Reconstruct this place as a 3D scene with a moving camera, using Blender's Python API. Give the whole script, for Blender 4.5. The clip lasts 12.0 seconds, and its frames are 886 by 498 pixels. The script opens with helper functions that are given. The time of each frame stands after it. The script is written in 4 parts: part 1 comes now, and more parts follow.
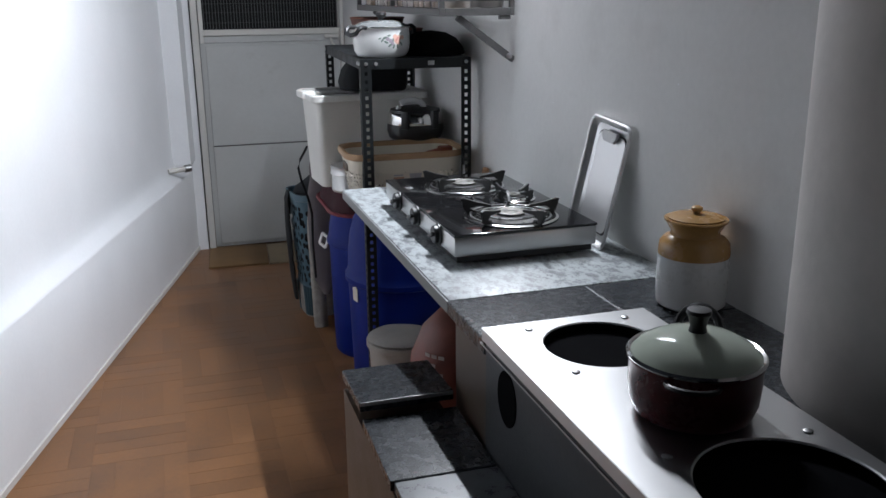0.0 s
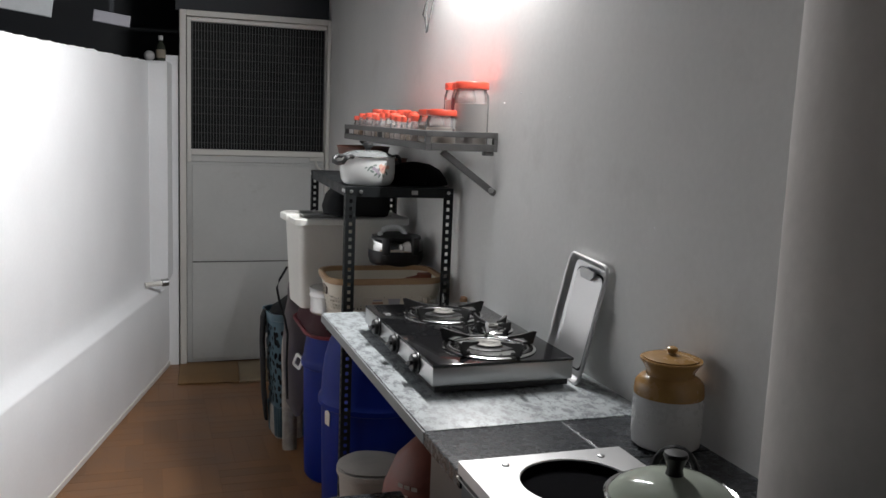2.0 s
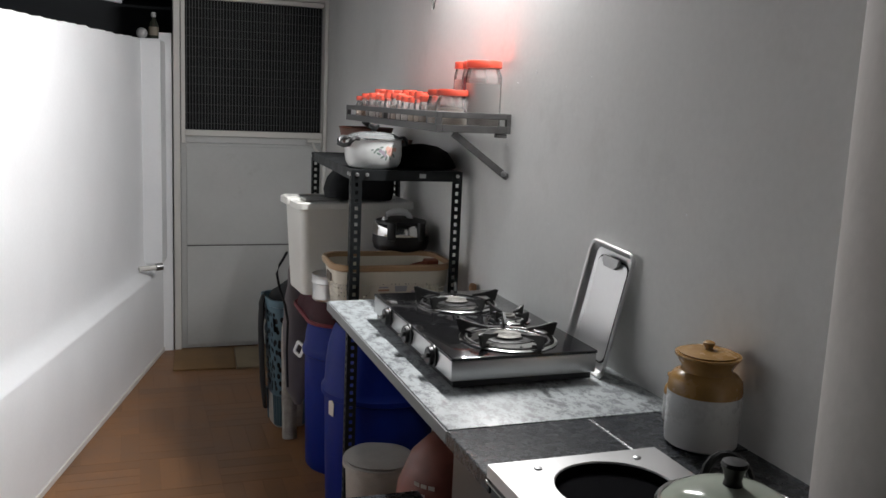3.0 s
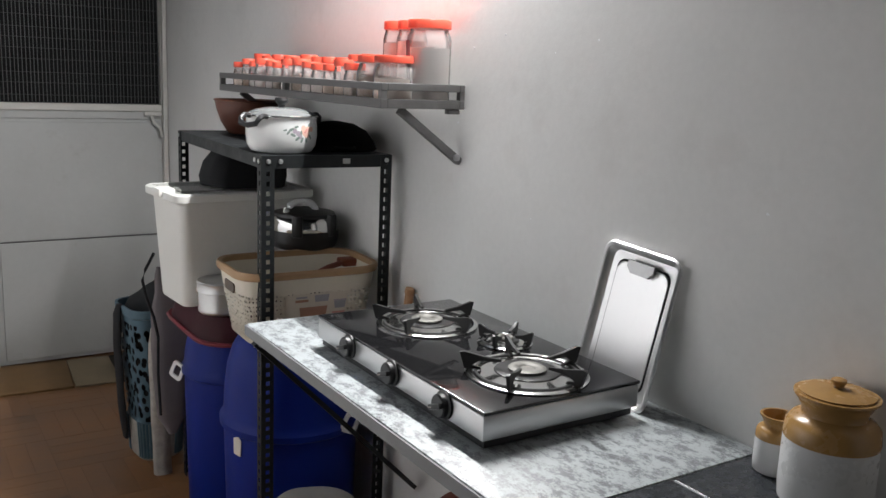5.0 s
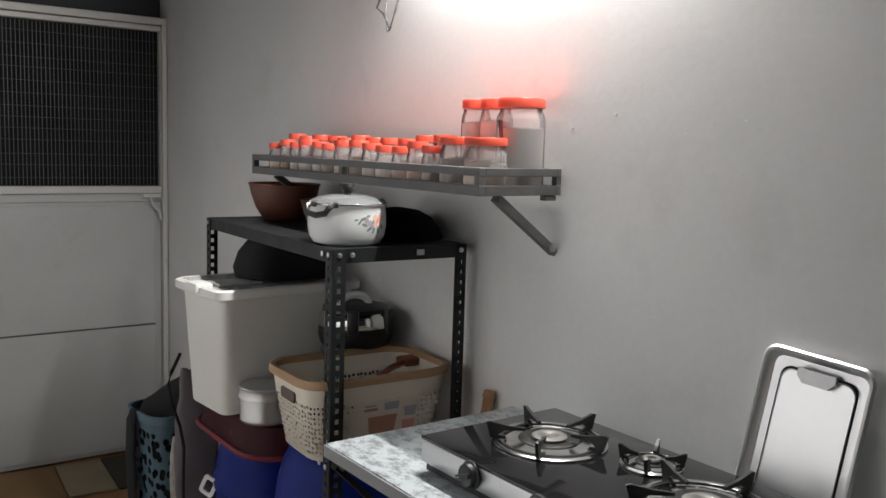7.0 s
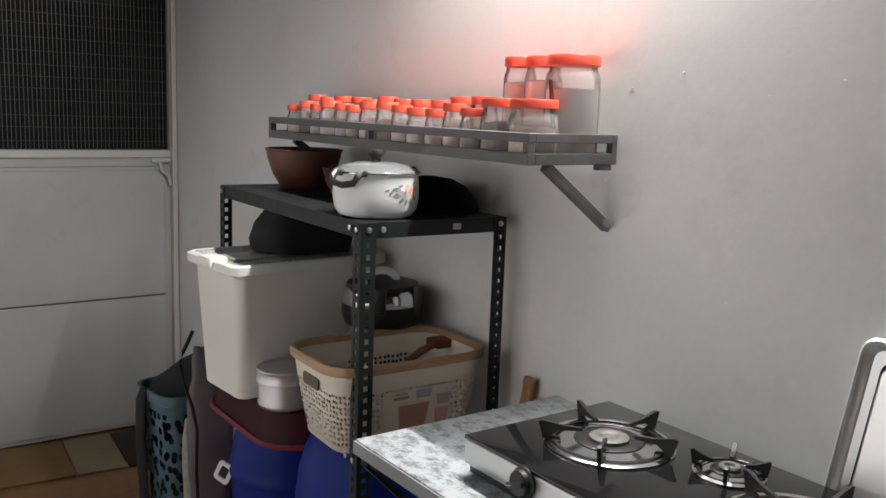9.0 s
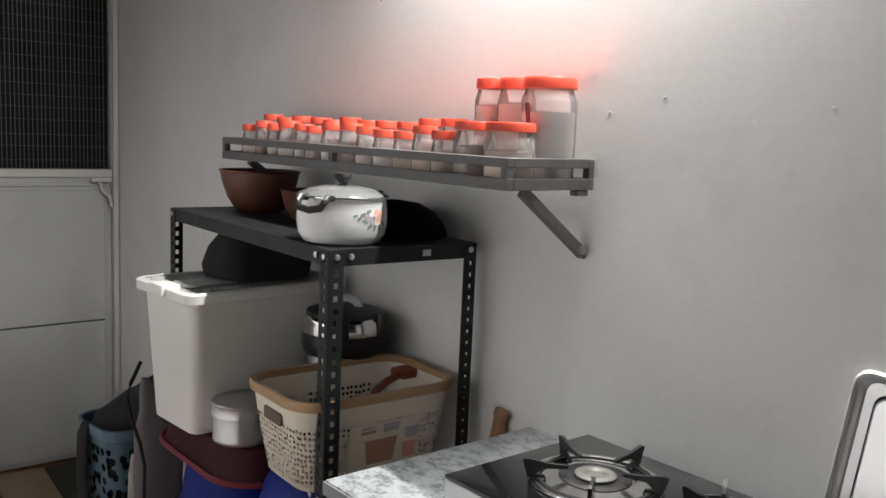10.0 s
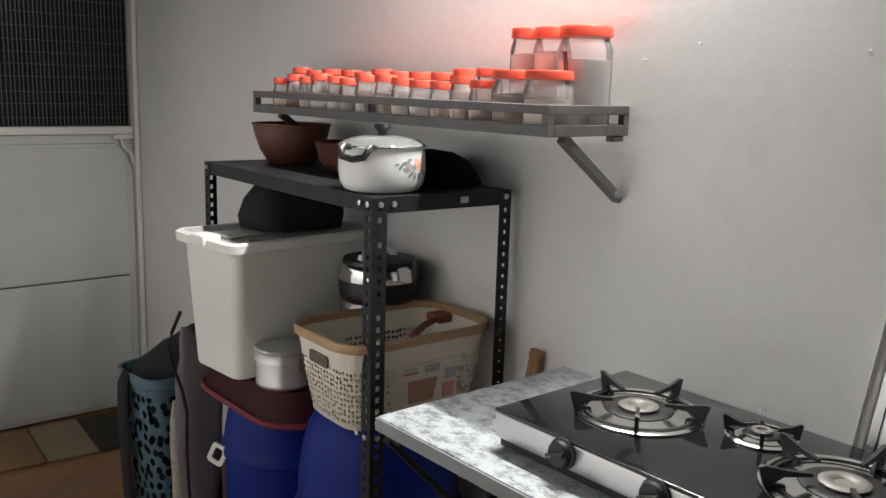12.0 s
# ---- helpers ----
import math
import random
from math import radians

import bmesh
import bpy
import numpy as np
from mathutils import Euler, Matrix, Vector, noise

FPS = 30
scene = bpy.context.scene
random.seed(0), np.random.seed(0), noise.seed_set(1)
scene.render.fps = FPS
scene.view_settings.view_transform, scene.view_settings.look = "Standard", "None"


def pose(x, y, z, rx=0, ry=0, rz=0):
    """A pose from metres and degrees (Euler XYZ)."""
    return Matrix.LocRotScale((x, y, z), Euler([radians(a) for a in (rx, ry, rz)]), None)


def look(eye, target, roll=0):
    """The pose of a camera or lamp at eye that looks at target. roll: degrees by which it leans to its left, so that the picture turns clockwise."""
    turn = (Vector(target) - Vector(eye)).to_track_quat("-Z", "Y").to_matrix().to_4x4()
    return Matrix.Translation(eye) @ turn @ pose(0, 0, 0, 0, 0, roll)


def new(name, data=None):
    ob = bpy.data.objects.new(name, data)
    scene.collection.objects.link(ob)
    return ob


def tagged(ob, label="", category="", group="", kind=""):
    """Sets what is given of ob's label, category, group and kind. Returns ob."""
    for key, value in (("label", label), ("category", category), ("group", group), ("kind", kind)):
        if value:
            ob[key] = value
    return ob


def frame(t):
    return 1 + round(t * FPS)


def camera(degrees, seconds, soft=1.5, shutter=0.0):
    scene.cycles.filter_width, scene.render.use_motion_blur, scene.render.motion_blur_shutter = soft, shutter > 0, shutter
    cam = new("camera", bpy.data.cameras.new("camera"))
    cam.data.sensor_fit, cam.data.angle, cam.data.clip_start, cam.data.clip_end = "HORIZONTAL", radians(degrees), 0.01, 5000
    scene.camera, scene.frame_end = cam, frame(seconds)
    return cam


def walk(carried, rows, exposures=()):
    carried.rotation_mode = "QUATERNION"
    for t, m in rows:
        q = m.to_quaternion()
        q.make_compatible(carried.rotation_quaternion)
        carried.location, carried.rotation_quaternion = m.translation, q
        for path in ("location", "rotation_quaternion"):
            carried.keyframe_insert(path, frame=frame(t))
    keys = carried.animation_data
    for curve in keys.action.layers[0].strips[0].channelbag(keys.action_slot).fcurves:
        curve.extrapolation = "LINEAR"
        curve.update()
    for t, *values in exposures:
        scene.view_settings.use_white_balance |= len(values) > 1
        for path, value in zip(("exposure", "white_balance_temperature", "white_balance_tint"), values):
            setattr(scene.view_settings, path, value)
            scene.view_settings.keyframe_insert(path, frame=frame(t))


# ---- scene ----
cam = camera(53.8, 12.0)
PATH = [
    (0, (0.847, 2.94, 1.469), (1.416, 4.773, 0.906), -0.5),
    (0.5, (0.841, 2.933, 1.484), (1.388, 4.816, 1.09), 0.4),
    (1, (0.83, 2.926, 1.487), (1.388, 4.816, 1.146), 1.3),
    (1.5, (0.828, 2.92, 1.491), (1.435, 4.802, 1.19), 1.9),
    (2, (0.821, 2.92, 1.492), (1.464, 4.792, 1.203), 2.3),
    (2.5, (0.794, 2.949, 1.49), (1.435, 4.819, 1.183), 2.5),
    (3, (0.792, 3.038, 1.488), (1.458, 4.895, 1.158), 2.5),
    (3.5, (0.773, 3.185, 1.505), (1.564, 4.996, 1.196), 3.2),
    (5.3, (0.622, 3.728, 1.485), (1.7, 5.365, 1.087), 2.3),
    (5.5, (0.624, 3.781, 1.492), (1.659, 5.447, 1.102), 2.1),
    (6, (0.589, 3.883, 1.498), (1.598, 5.577, 1.165), 2.4),
    (6.5, (0.513, 3.981, 1.505), (1.627, 5.625, 1.262), 2.2),
    (6.7, (0.494, 4.008, 1.504), (1.654, 5.621, 1.277), 2.1),
    (8.3, (0.479, 4.086, 1.515), (1.653, 5.679, 1.221), 1.5),
    (8.5, (0.49, 4.123, 1.508), (1.65, 5.723, 1.2), 1.6),
    (9, (0.549, 4.23, 1.501), (1.7, 5.835, 1.186), 2.0),
    (9.5, (0.575, 4.302, 1.504), (1.763, 5.885, 1.216), 2.1),
    (10, (0.538, 4.331, 1.506), (1.805, 5.856, 1.238), 2.5),
    (10.5, (0.489, 4.329, 1.503), (1.81, 5.8, 1.206), 2.0),
    (11, (0.458, 4.325, 1.501), (1.782, 5.787, 1.174), 1.5),
    (11.5, (0.435, 4.327, 1.491), (1.735, 5.809, 1.153), 1.8),
    (12, (0.433, 4.335, 1.492), (1.693, 5.844, 1.125), 1.7),
]
walk(cam, [(t, look(eye, target, roll)) for t, eye, target, roll in PATH],
     [(0, 0.1, 5850, 10), (0.5, -0.12, 6050, 10), (1.0, -0.18, 6250, 10), (2.0, -0.12, 6380, 10), (3.5, -0.02, 6420, 10), (5.5, 0.36, 6400, 10), (6.0, 0.32, 6440, 10), (6.5, -0.08, 6500, 10), (8.5, 0.14, 6620, 10), (9.5, 0.06, 6620, 10), (12, 0.2, 6680, 10)])

# ---- world, light, exposure ----
world = bpy.data.worlds.new("night")
scene.world = world
world.use_nodes = True
world.node_tree.nodes["Background"].inputs[0].default_value = (0.6, 0.7, 1.0, 1)
world.node_tree.nodes["Background"].inputs[1].default_value = 0.012

WALL = 1.87          # face of the straight wall
SLOPE = 0.2654       # how the slanting wall drifts per metre


def slant(y):
    return 0.255 + SLOPE * (y - 5.586)


LAMP_Y, LAMP_Z, LAMP_POWER = 5.58, 2.19, 580.0

# ---- materials ----


def mat(name, color, rough=0.5, metal=0.0, vary=0.12, scale=6.0, fine=90.0, bump=0.1, rvary=0.1, spec=0.5, rand=0.0,
        alpha=1.0, trans=0.0, second=None, amount=0.5, stain=3.0, coat=0.0, spread=0.12, stretch=(1, 1, 1), rough2=0.65):
    m = bpy.data.materials.new(name)
    m.use_nodes = True
    n, l = m.node_tree.nodes, m.node_tree.links
    b = n["Principled BSDF"]
    co = n.new("ShaderNodeTexCoord")
    mp = n.new("ShaderNodeMapping")
    mp.inputs["Scale"].default_value = stretch
    geo = n.new("ShaderNodeNewGeometry")
    l.new(geo.outputs["Position"], mp.inputs[0])

    def noise_tex(s, detail=4.0):
        t = n.new("ShaderNodeTexNoise")
        t.inputs["Scale"].default_value, t.inputs["Detail"].default_value = s, detail
        l.new(mp.outputs[0], t.inputs["Vector"])
        return t
    big, small = noise_tex(scale), noise_tex(fine, 3.0)
    add = n.new("ShaderNodeMath")
    add.operation = "MULTIPLY_ADD"
    l.new(small.outputs["Fac"], add.inputs[0])
    add.inputs[1].default_value = 0.4
    l.new(big.outputs["Fac"], add.inputs[2])
    ramp = n.new("ShaderNodeMapRange")
    ramp.inputs["From Min"].default_value, ramp.inputs["From Max"].default_value = 0.4, 1.0
    ramp.inputs["To Min"].default_value, ramp.inputs["To Max"].default_value = 1 - vary, 1 + vary
    l.new(add.outputs[0], ramp.inputs["Value"])
    value = ramp.outputs[0]
    if rand:
        info = n.new("ShaderNodeObjectInfo")
        rr = n.new("ShaderNodeMapRange")
        rr.inputs["To Min"].default_value, rr.inputs["To Max"].default_value = 1 - rand, 1 + rand
        l.new(info.outputs["Random"], rr.inputs["Value"])
        mu = n.new("ShaderNodeMath")
        mu.operation = "MULTIPLY"
        l.new(value, mu.inputs[0])
        l.new(rr.outputs[0], mu.inputs[1])
        value = mu.outputs[0]
    base = n.new("ShaderNodeVectorMath")
    base.operation = "SCALE"
    base.inputs[0].default_value = color
    l.new(value, base.inputs["Scale"])
    out = base.outputs[0]
    if second:
        st = noise_tex(stain, 7.0)
        st.inputs["Roughness"].default_value = rough2
        r2 = n.new("ShaderNodeMapRange")
        r2.inputs["From Min"].default_value, r2.inputs["From Max"].default_value = amount, amount + spread
        l.new(st.outputs["Fac"], r2.inputs["Value"])
        mix = n.new("ShaderNodeMix")
        mix.data_type = "RGBA"
        l.new(r2.outputs[0], mix.inputs["Factor"])
        l.new(out, mix.inputs["A"])
        mix.inputs["B"].default_value = (*second, 1)
        out = mix.outputs["Result"]
    l.new(out, b.inputs["Base Color"])
    rg = n.new("ShaderNodeMapRange")
    rg.inputs["From Min"].default_value, rg.inputs["From Max"].default_value = 0.4, 1.0
    rg.inputs["To Min"].default_value, rg.inputs["To Max"].default_value = max(rough - rvary, 0.02), min(rough + rvary, 1)
    l.new(add.outputs[0], rg.inputs["Value"])
    l.new(rg.outputs[0], b.inputs["Roughness"])
    b.inputs["Metallic"].default_value = metal
    b.inputs["Specular IOR Level"].default_value = spec
    b.inputs["Alpha"].default_value = alpha
    b.inputs["Transmission Weight"].default_value = trans
    b.inputs["Coat Weight"].default_value = coat
    if bump:
        bu = n.new("ShaderNodeBump")
        bu.inputs["Strength"].default_value, bu.inputs["Distance"].default_value = bump, 0.004
        l.new(add.outputs[0], bu.inputs["Height"])
        l.new(bu.outputs[0], b.inputs["Normal"])
    return m


def emissive(name, color, strength):
    m = bpy.data.materials.new(name)
    m.use_nodes = True
    b = m.node_tree.nodes["Principled BSDF"]
    b.inputs["Base Color"].default_value = (*color, 1)
    b.inputs["Emission Color"].default_value = (*color, 1)
    b.inputs["Emission Strength"].default_value = strength
    return m


def pierced(name, color, zone, cell, hole=0.36):
    """Moulded plastic with small cut-out holes inside the band zone = (z0, z1)."""
    m = mat(name, color, 0.5, vary=0.05, bump=0.05)
    n, l = m.node_tree.nodes, m.node_tree.links
    b, outp = n["Principled BSDF"], n["Material Output"]
    geo = n.new("ShaderNodeNewGeometry")
    vor = n.new("ShaderNodeTexVoronoi")
    vor.inputs["Scale"].default_value, vor.inputs["Randomness"].default_value = cell, 0.35 if cell > 50 else 0.95
    vor.voronoi_dimensions = "2D"
    s3 = n.new("ShaderNodeSeparateXYZ")
    l.new(geo.outputs["Position"], s3.inputs[0])
    dif = n.new("ShaderNodeMath")
    dif.operation = "SUBTRACT"
    l.new(s3.outputs["X"], dif.inputs[0])
    l.new(s3.outputs["Y"], dif.inputs[1])
    com = n.new("ShaderNodeCombineXYZ")
    l.new(dif.outputs[0], com.inputs["X"])
    l.new(s3.outputs["Z"], com.inputs["Y"])
    l.new(com.outputs[0], vor.inputs["Vector"])
    lt = n.new("ShaderNodeMath")
    lt.operation = "LESS_THAN"
    lt.inputs[1].default_value = hole
    l.new(vor.outputs["Distance"], lt.inputs[0])
    sep = n.new("ShaderNodeSeparateXYZ")
    l.new(geo.outputs["Position"], sep.inputs[0])
    fac = lt.outputs[0]
    for k, (op, v) in enumerate((("GREATER_THAN", zone[0]), ("LESS_THAN", zone[1]))):
        c = n.new("ShaderNodeMath")
        c.operation = op
        l.new(sep.outputs["Z"], c.inputs[0])
        c.inputs[1].default_value = v
        mu = n.new("ShaderNodeMath")
        mu.operation = "MULTIPLY"
        l.new(fac, mu.inputs[0])
        l.new(c.outputs[0], mu.inputs[1])
        fac = mu.outputs[0]
    tr = n.new("ShaderNodeBsdfTransparent")
    ms = n.new("ShaderNodeMixShader")
    l.new(fac, ms.inputs[0])
    l.new(b.outputs[0], ms.inputs[1])
    l.new(tr.outputs[0], ms.inputs[2])
    l.new(ms.outputs[0], outp.inputs["Surface"])
    return m


def clear(name, tint, gloss=0.12, cover=0.15):
    """Thin clear plastic or glass: see-through with a sheen and a slight milky cover."""
    m = bpy.data.materials.new(name)
    m.use_nodes = True
    n, l = m.node_tree.nodes, m.node_tree.links
    n.remove(n["Principled BSDF"])
    tr, gl, df = n.new("ShaderNodeBsdfTransparent"), n.new("ShaderNodeBsdfGlossy"), n.new("ShaderNodeBsdfDiffuse")
    tr.inputs[0].default_value = (*tint, 1)
    gl.inputs["Roughness"].default_value = 0.08
    df.inputs[0].default_value = (*tint, 1)
    fr = n.new("ShaderNodeFresnel")
    fr.inputs[0].default_value = 1.30
    m1, m2 = n.new("ShaderNodeMixShader"), n.new("ShaderNodeMixShader")
    m1.inputs[0].default_value = cover
    l.new(tr.outputs[0], m1.inputs[1])
    l.new(df.outputs[0], m1.inputs[2])
    l.new(fr.outputs[0], m2.inputs[0])
    l.new(m1.outputs[0], m2.inputs[1])
    l.new(gl.outputs[0], m2.inputs[2])
    l.new(m2.outputs[0], n["Material Output"].inputs["Surface"])
    return m


M = dict(
    wall=mat("painted_plaster", (0.76, 0.755, 0.74), 0.75, vary=0.06, scale=2.2, fine=60, bump=0.22, second=(0.66, 0.65, 0.63), amount=0.56, stain=3.2, spread=0.25),
    leftwall=mat("white_plaster", (0.86, 0.87, 0.885), 0.8, vary=0.04, scale=3, fine=70, bump=0.12),
    column=mat("rough_plaster", (0.46, 0.435, 0.41), 0.8, vary=0.12, scale=4, fine=40, bump=0.3),
    base=mat("pale_trim", (0.70, 0.68, 0.64), 0.6, vary=0.08),
    slat=mat("parquet_slat", (0.205, 0.097, 0.038), 0.42, vary=0.26, scale=5, fine=60, bump=0.04, rand=0.13, stretch=(1, 1, 1)),
    joint=mat("parquet_joint", (0.21, 0.10, 0.040), 0.6, vary=0.1),
    # Roof sheet, and the darkness put into the added walls' colour
    roof=mat("dark_roof_unlit_walls", (0.020, 0.024, 0.030), 0.6, vary=0.3, scale=3),
    board=mat("pale_board", (0.55, 0.58, 0.60), 0.7, vary=0.1),
    doorp=mat("grey_painted_metal", (0.47, 0.48, 0.47), 0.5, vary=0.06, scale=4, fine=50, bump=0.06, second=(0.39, 0.39, 0.37), amount=0.60),
    doorf=mat("cream_painted_frame", (0.60, 0.59, 0.555), 0.45, vary=0.05),
    wire=mat("galvanised_wire", (0.11, 0.115, 0.115), 0.5, 0.5, vary=0.1),
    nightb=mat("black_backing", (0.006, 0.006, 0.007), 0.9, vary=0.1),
    slab=mat("stained_slab", (0.17, 0.18, 0.19), 0.45, vary=0.45, scale=9, fine=200, bump=0.2, second=(0.43, 0.465, 0.475), amount=0.435, stain=34, spread=0.09, stretch=(1.3, 0.75, 1), rough2=0.84),
    sawn=mat("pale_sawn_stone", (0.62, 0.63, 0.63), 0.5, vary=0.15),
    slabe=mat("slab_edge", (0.22, 0.23, 0.235), 0.55, vary=0.15),
    granite=mat("black_granite", (0.024, 0.027, 0.031), 0.27, vary=0.22, scale=70, fine=300, bump=0.01, rvary=0.04, second=(0.11, 0.12, 0.135), amount=0.60, stain=330, spread=0.05),
    granite2=mat("grey_granite", (0.085, 0.092, 0.10), 0.3, vary=0.3, scale=30, fine=260, bump=0.02, rvary=0.08),
    # brown carries the floor's reflection on stone sides, and a slot's shade
    grside=mat("brown_reflection_and_shade", (0.095, 0.066, 0.046), 0.45, vary=0.25, scale=7, fine=120, bump=0.03),
    steel=mat("brushed_steel", (0.60, 0.60, 0.60), 0.36, 1.0, vary=0.04, scale=2, fine=25, bump=0.0, rvary=0.03),
    chrome=mat("polished_steel", (0.75, 0.75, 0.74), 0.14, 1.0, vary=0.05, bump=0.0, rvary=0.06),
    traysteel=mat("blurred_tray_steel", (0.80, 0.80, 0.80), 0.32, 0.88, vary=0.02, bump=0.0, rvary=0.008),
    rimsteel=mat("satin_steel", (0.78, 0.78, 0.78), 0.38, 0.85, vary=0.04, bump=0.0),
    alum=mat("dull_aluminium", (0.58, 0.58, 0.57), 0.38, 0.9, vary=0.1, scale=12),
    dsteel=mat("dull_steel", (0.42, 0.42, 0.42), 0.42, 1.0, vary=0.15, scale=12),
    cap=mat("dull_brass_cap", (0.20, 0.195, 0.18), 0.6, 0.6, vary=0.12),
    # dark tone puts a dark reflection into the steel's colour
    hobside=mat("steel_dark_reflection", (0.055, 0.06, 0.065), 0.4, 0.4, vary=0.2, scale=5),
    # black wok iron, deepened in colour for the shade under the shelf
    soot=mat("shaded_wok_black", (0.008, 0.008, 0.008), 0.8, vary=0.3, spec=0.12),
    glass=mat("black_glass", (0.012, 0.012, 0.013), 0.07, vary=0.1, bump=0.0, rvary=0.03, spec=0.6),
    black=mat("black_plastic", (0.012, 0.012, 0.013), 0.4, vary=0.15),
    iron=mat("black_enamel_iron", (0.016, 0.016, 0.016), 0.45, vary=0.25, bump=0.1),
    # near black puts the shade of deep holes into the colour
    void=mat("hole_shade_black", (0.004, 0.004, 0.005), 0.9, vary=0.2, spec=0.03),
    rack=mat("black_painted_angle", (0.011, 0.013, 0.014), 0.5, vary=0.25, scale=20, bump=0.05, spec=0.3),
    shelfm=mat("grey_painted_iron", (0.115, 0.112, 0.110), 0.5, vary=0.2, scale=25, bump=0.05),
    red=mat("red_plastic_lid", (0.74, 0.095, 0.055), 0.4, vary=0.06, bump=0.02),
    jar=clear("clear_jar", (0.99, 0.97, 0.96), cover=0.22),
    powder=mat("white_powder", (0.88, 0.83, 0.79), 0.9, vary=0.08, fine=120),
    spice=mat("pale_spice", (0.66, 0.55, 0.44), 0.9, vary=0.25, fine=160, rand=0.3),
    spice2=mat("brown_spice", (0.36, 0.24, 0.15), 0.9, vary=0.25, fine=160, rand=0.3),
    enamel=mat("white_enamel", (0.80, 0.81, 0.80), 0.22, vary=0.03, bump=0.01),
    rose=mat("rose_print", (0.74, 0.46, 0.37), 0.4), leaf=mat("leaf_print", (0.22, 0.28, 0.25), 0.4), mauve=mat("mauve_print", (0.42, 0.36, 0.42), 0.4),
    bowl=mat("brown_clay", (0.13, 0.048, 0.030), 0.5, vary=0.15, scale=14),
    maroon=mat("maroon_enamel", (0.085, 0.014, 0.016), 0.3, vary=0.12, bump=0.02),
    lidglass=clear("green_lid_glass", (0.80, 0.88, 0.74), cover=0.62),
    potlid=clear("smoky_lid_glass", (0.36, 0.375, 0.375), cover=0.35),
    cream=mat("cream_plastic", (0.70, 0.66, 0.56), 0.5, vary=0.05),
    pierced=pierced("pierced_cream_plastic", (0.70, 0.66, 0.56), (0.750, 0.880), 78.0, 0.36),
    hamper=pierced("pierced_blue_plastic", (0.065, 0.125, 0.165), (0.16, 0.54), 30.0, 0.40),
    tan=mat("tan_plastic", (0.40, 0.25, 0.13), 0.45, vary=0.08),
    boxp=mat("milky_white_plastic", (0.74, 0.74, 0.70), 0.42, vary=0.04, bump=0.03),
    boxl=mat("clear_grey_lid", (0.50, 0.50, 0.47), 0.3, vary=0.06),
    tub=mat("maroon_plastic", (0.034, 0.004, 0.008), 0.6, vary=0.12, spec=0.2),
    tubr=mat("dull_red_plastic", (0.17, 0.020, 0.028), 0.5, vary=0.1),
    blue=mat("blue_drum_plastic", (0.001, 0.014, 0.17), 0.5, spec=0.22, vary=0.10, scale=5, bump=0.05),
    clamp=mat("white_clamp", (0.70, 0.70, 0.70), 0.4, 0.3),
    label=mat("paper_label", (0.66, 0.61, 0.52), 0.6, vary=0.06),
    stoneware=mat("white_stoneware", (0.62, 0.625, 0.62), 0.3, vary=0.04, bump=0.02),
    ochre=mat("ochre_glaze", (0.36, 0.205, 0.070), 0.25, vary=0.15, scale=18, bump=0.02),
    milky=mat("milky_bucket", (0.38, 0.36, 0.33), 0.45, vary=0.15, scale=14),
    gas=mat("red_brown_cylinder", (0.19, 0.050, 0.032), 0.5, vary=0.2, scale=14, bump=0.08),
    ltext=mat("white_lettering", (0.45, 0.38, 0.34), 0.6),
    cloth=mat("black_cloth", (0.010, 0.011, 0.013), 0.9, vary=0.3, fine=200, bump=0.2),
    grey=mat("grey_purple_cloth", (0.15, 0.135, 0.14), 0.85, vary=0.2, fine=220, bump=0.25),
    bluegrey=mat("blue_grey_plastic", (0.085, 0.15, 0.19), 0.5, vary=0.12),
    woven=mat("pale_woven_sack", (0.34, 0.32, 0.29), 0.8, vary=0.25, scale=40, bump=0.2),
    mat1=mat("tan_mat", (0.211, 0.124, 0.053), 0.85, vary=0.2, fine=160, bump=0.25), mat2=mat("beige_mat", (0.236, 0.186, 0.118), 0.85, vary=0.2, fine=160, bump=0.25),
    mat3=mat("dark_olive_mat", (0.028, 0.024, 0.016), 0.85, vary=0.2, fine=160, bump=0.25),
    wood=mat("spoon_wood", (0.36, 0.20, 0.10), 0.6, vary=0.15),
    rust=mat("red_brown_handle", (0.20, 0.045, 0.018), 0.5),
    bottle=mat("dark_bottle", (0.035, 0.04, 0.03), 0.15, vary=0.1), sticker=mat("orange_sticker", (0.20, 0.17, 0.13), 0.6), ball=mat("grey_ball", (0.42, 0.42, 0.42), 0.5),
    tube=emissive("lit_tube", (0.985, 0.97, 0.955), LAMP_POWER),
    pink=mat("pink_print", (0.62, 0.30, 0.27), 0.6), brownp=mat("brown_print", (0.40, 0.22, 0.15), 0.6), greyp=mat("grey_print", (0.36, 0.36, 0.40), 0.6),
)

# ---- mesh helpers ----


def mesh_of(name, bm, material, smooth=None):
    me = bpy.data.meshes.new(name)
    bmesh.ops.recalc_face_normals(bm, faces=bm.faces)
    bm.to_mesh(me)
    bm.free()
    me.materials.append(material)
    if smooth:
        me.shade_smooth()
        me.set_sharp_from_angle(angle=radians(smooth))
    return me


def part(name, bm, material, parent, label="", smooth=40, at=None):
    ob = new(name, mesh_of(name, bm, material, smooth))
    ob.parent = parent
    if at is not None:
        ob.matrix_basis = at
    return tagged(ob, label)


def thing(name, x, y, z, label, category, group="", kind="", rz=0):
    ob = new(name)
    ob.matrix_basis = pose(x, y, z, 0, 0, rz)
    ob.empty_display_size = 0.05
    return tagged(ob, label, category, group, kind)


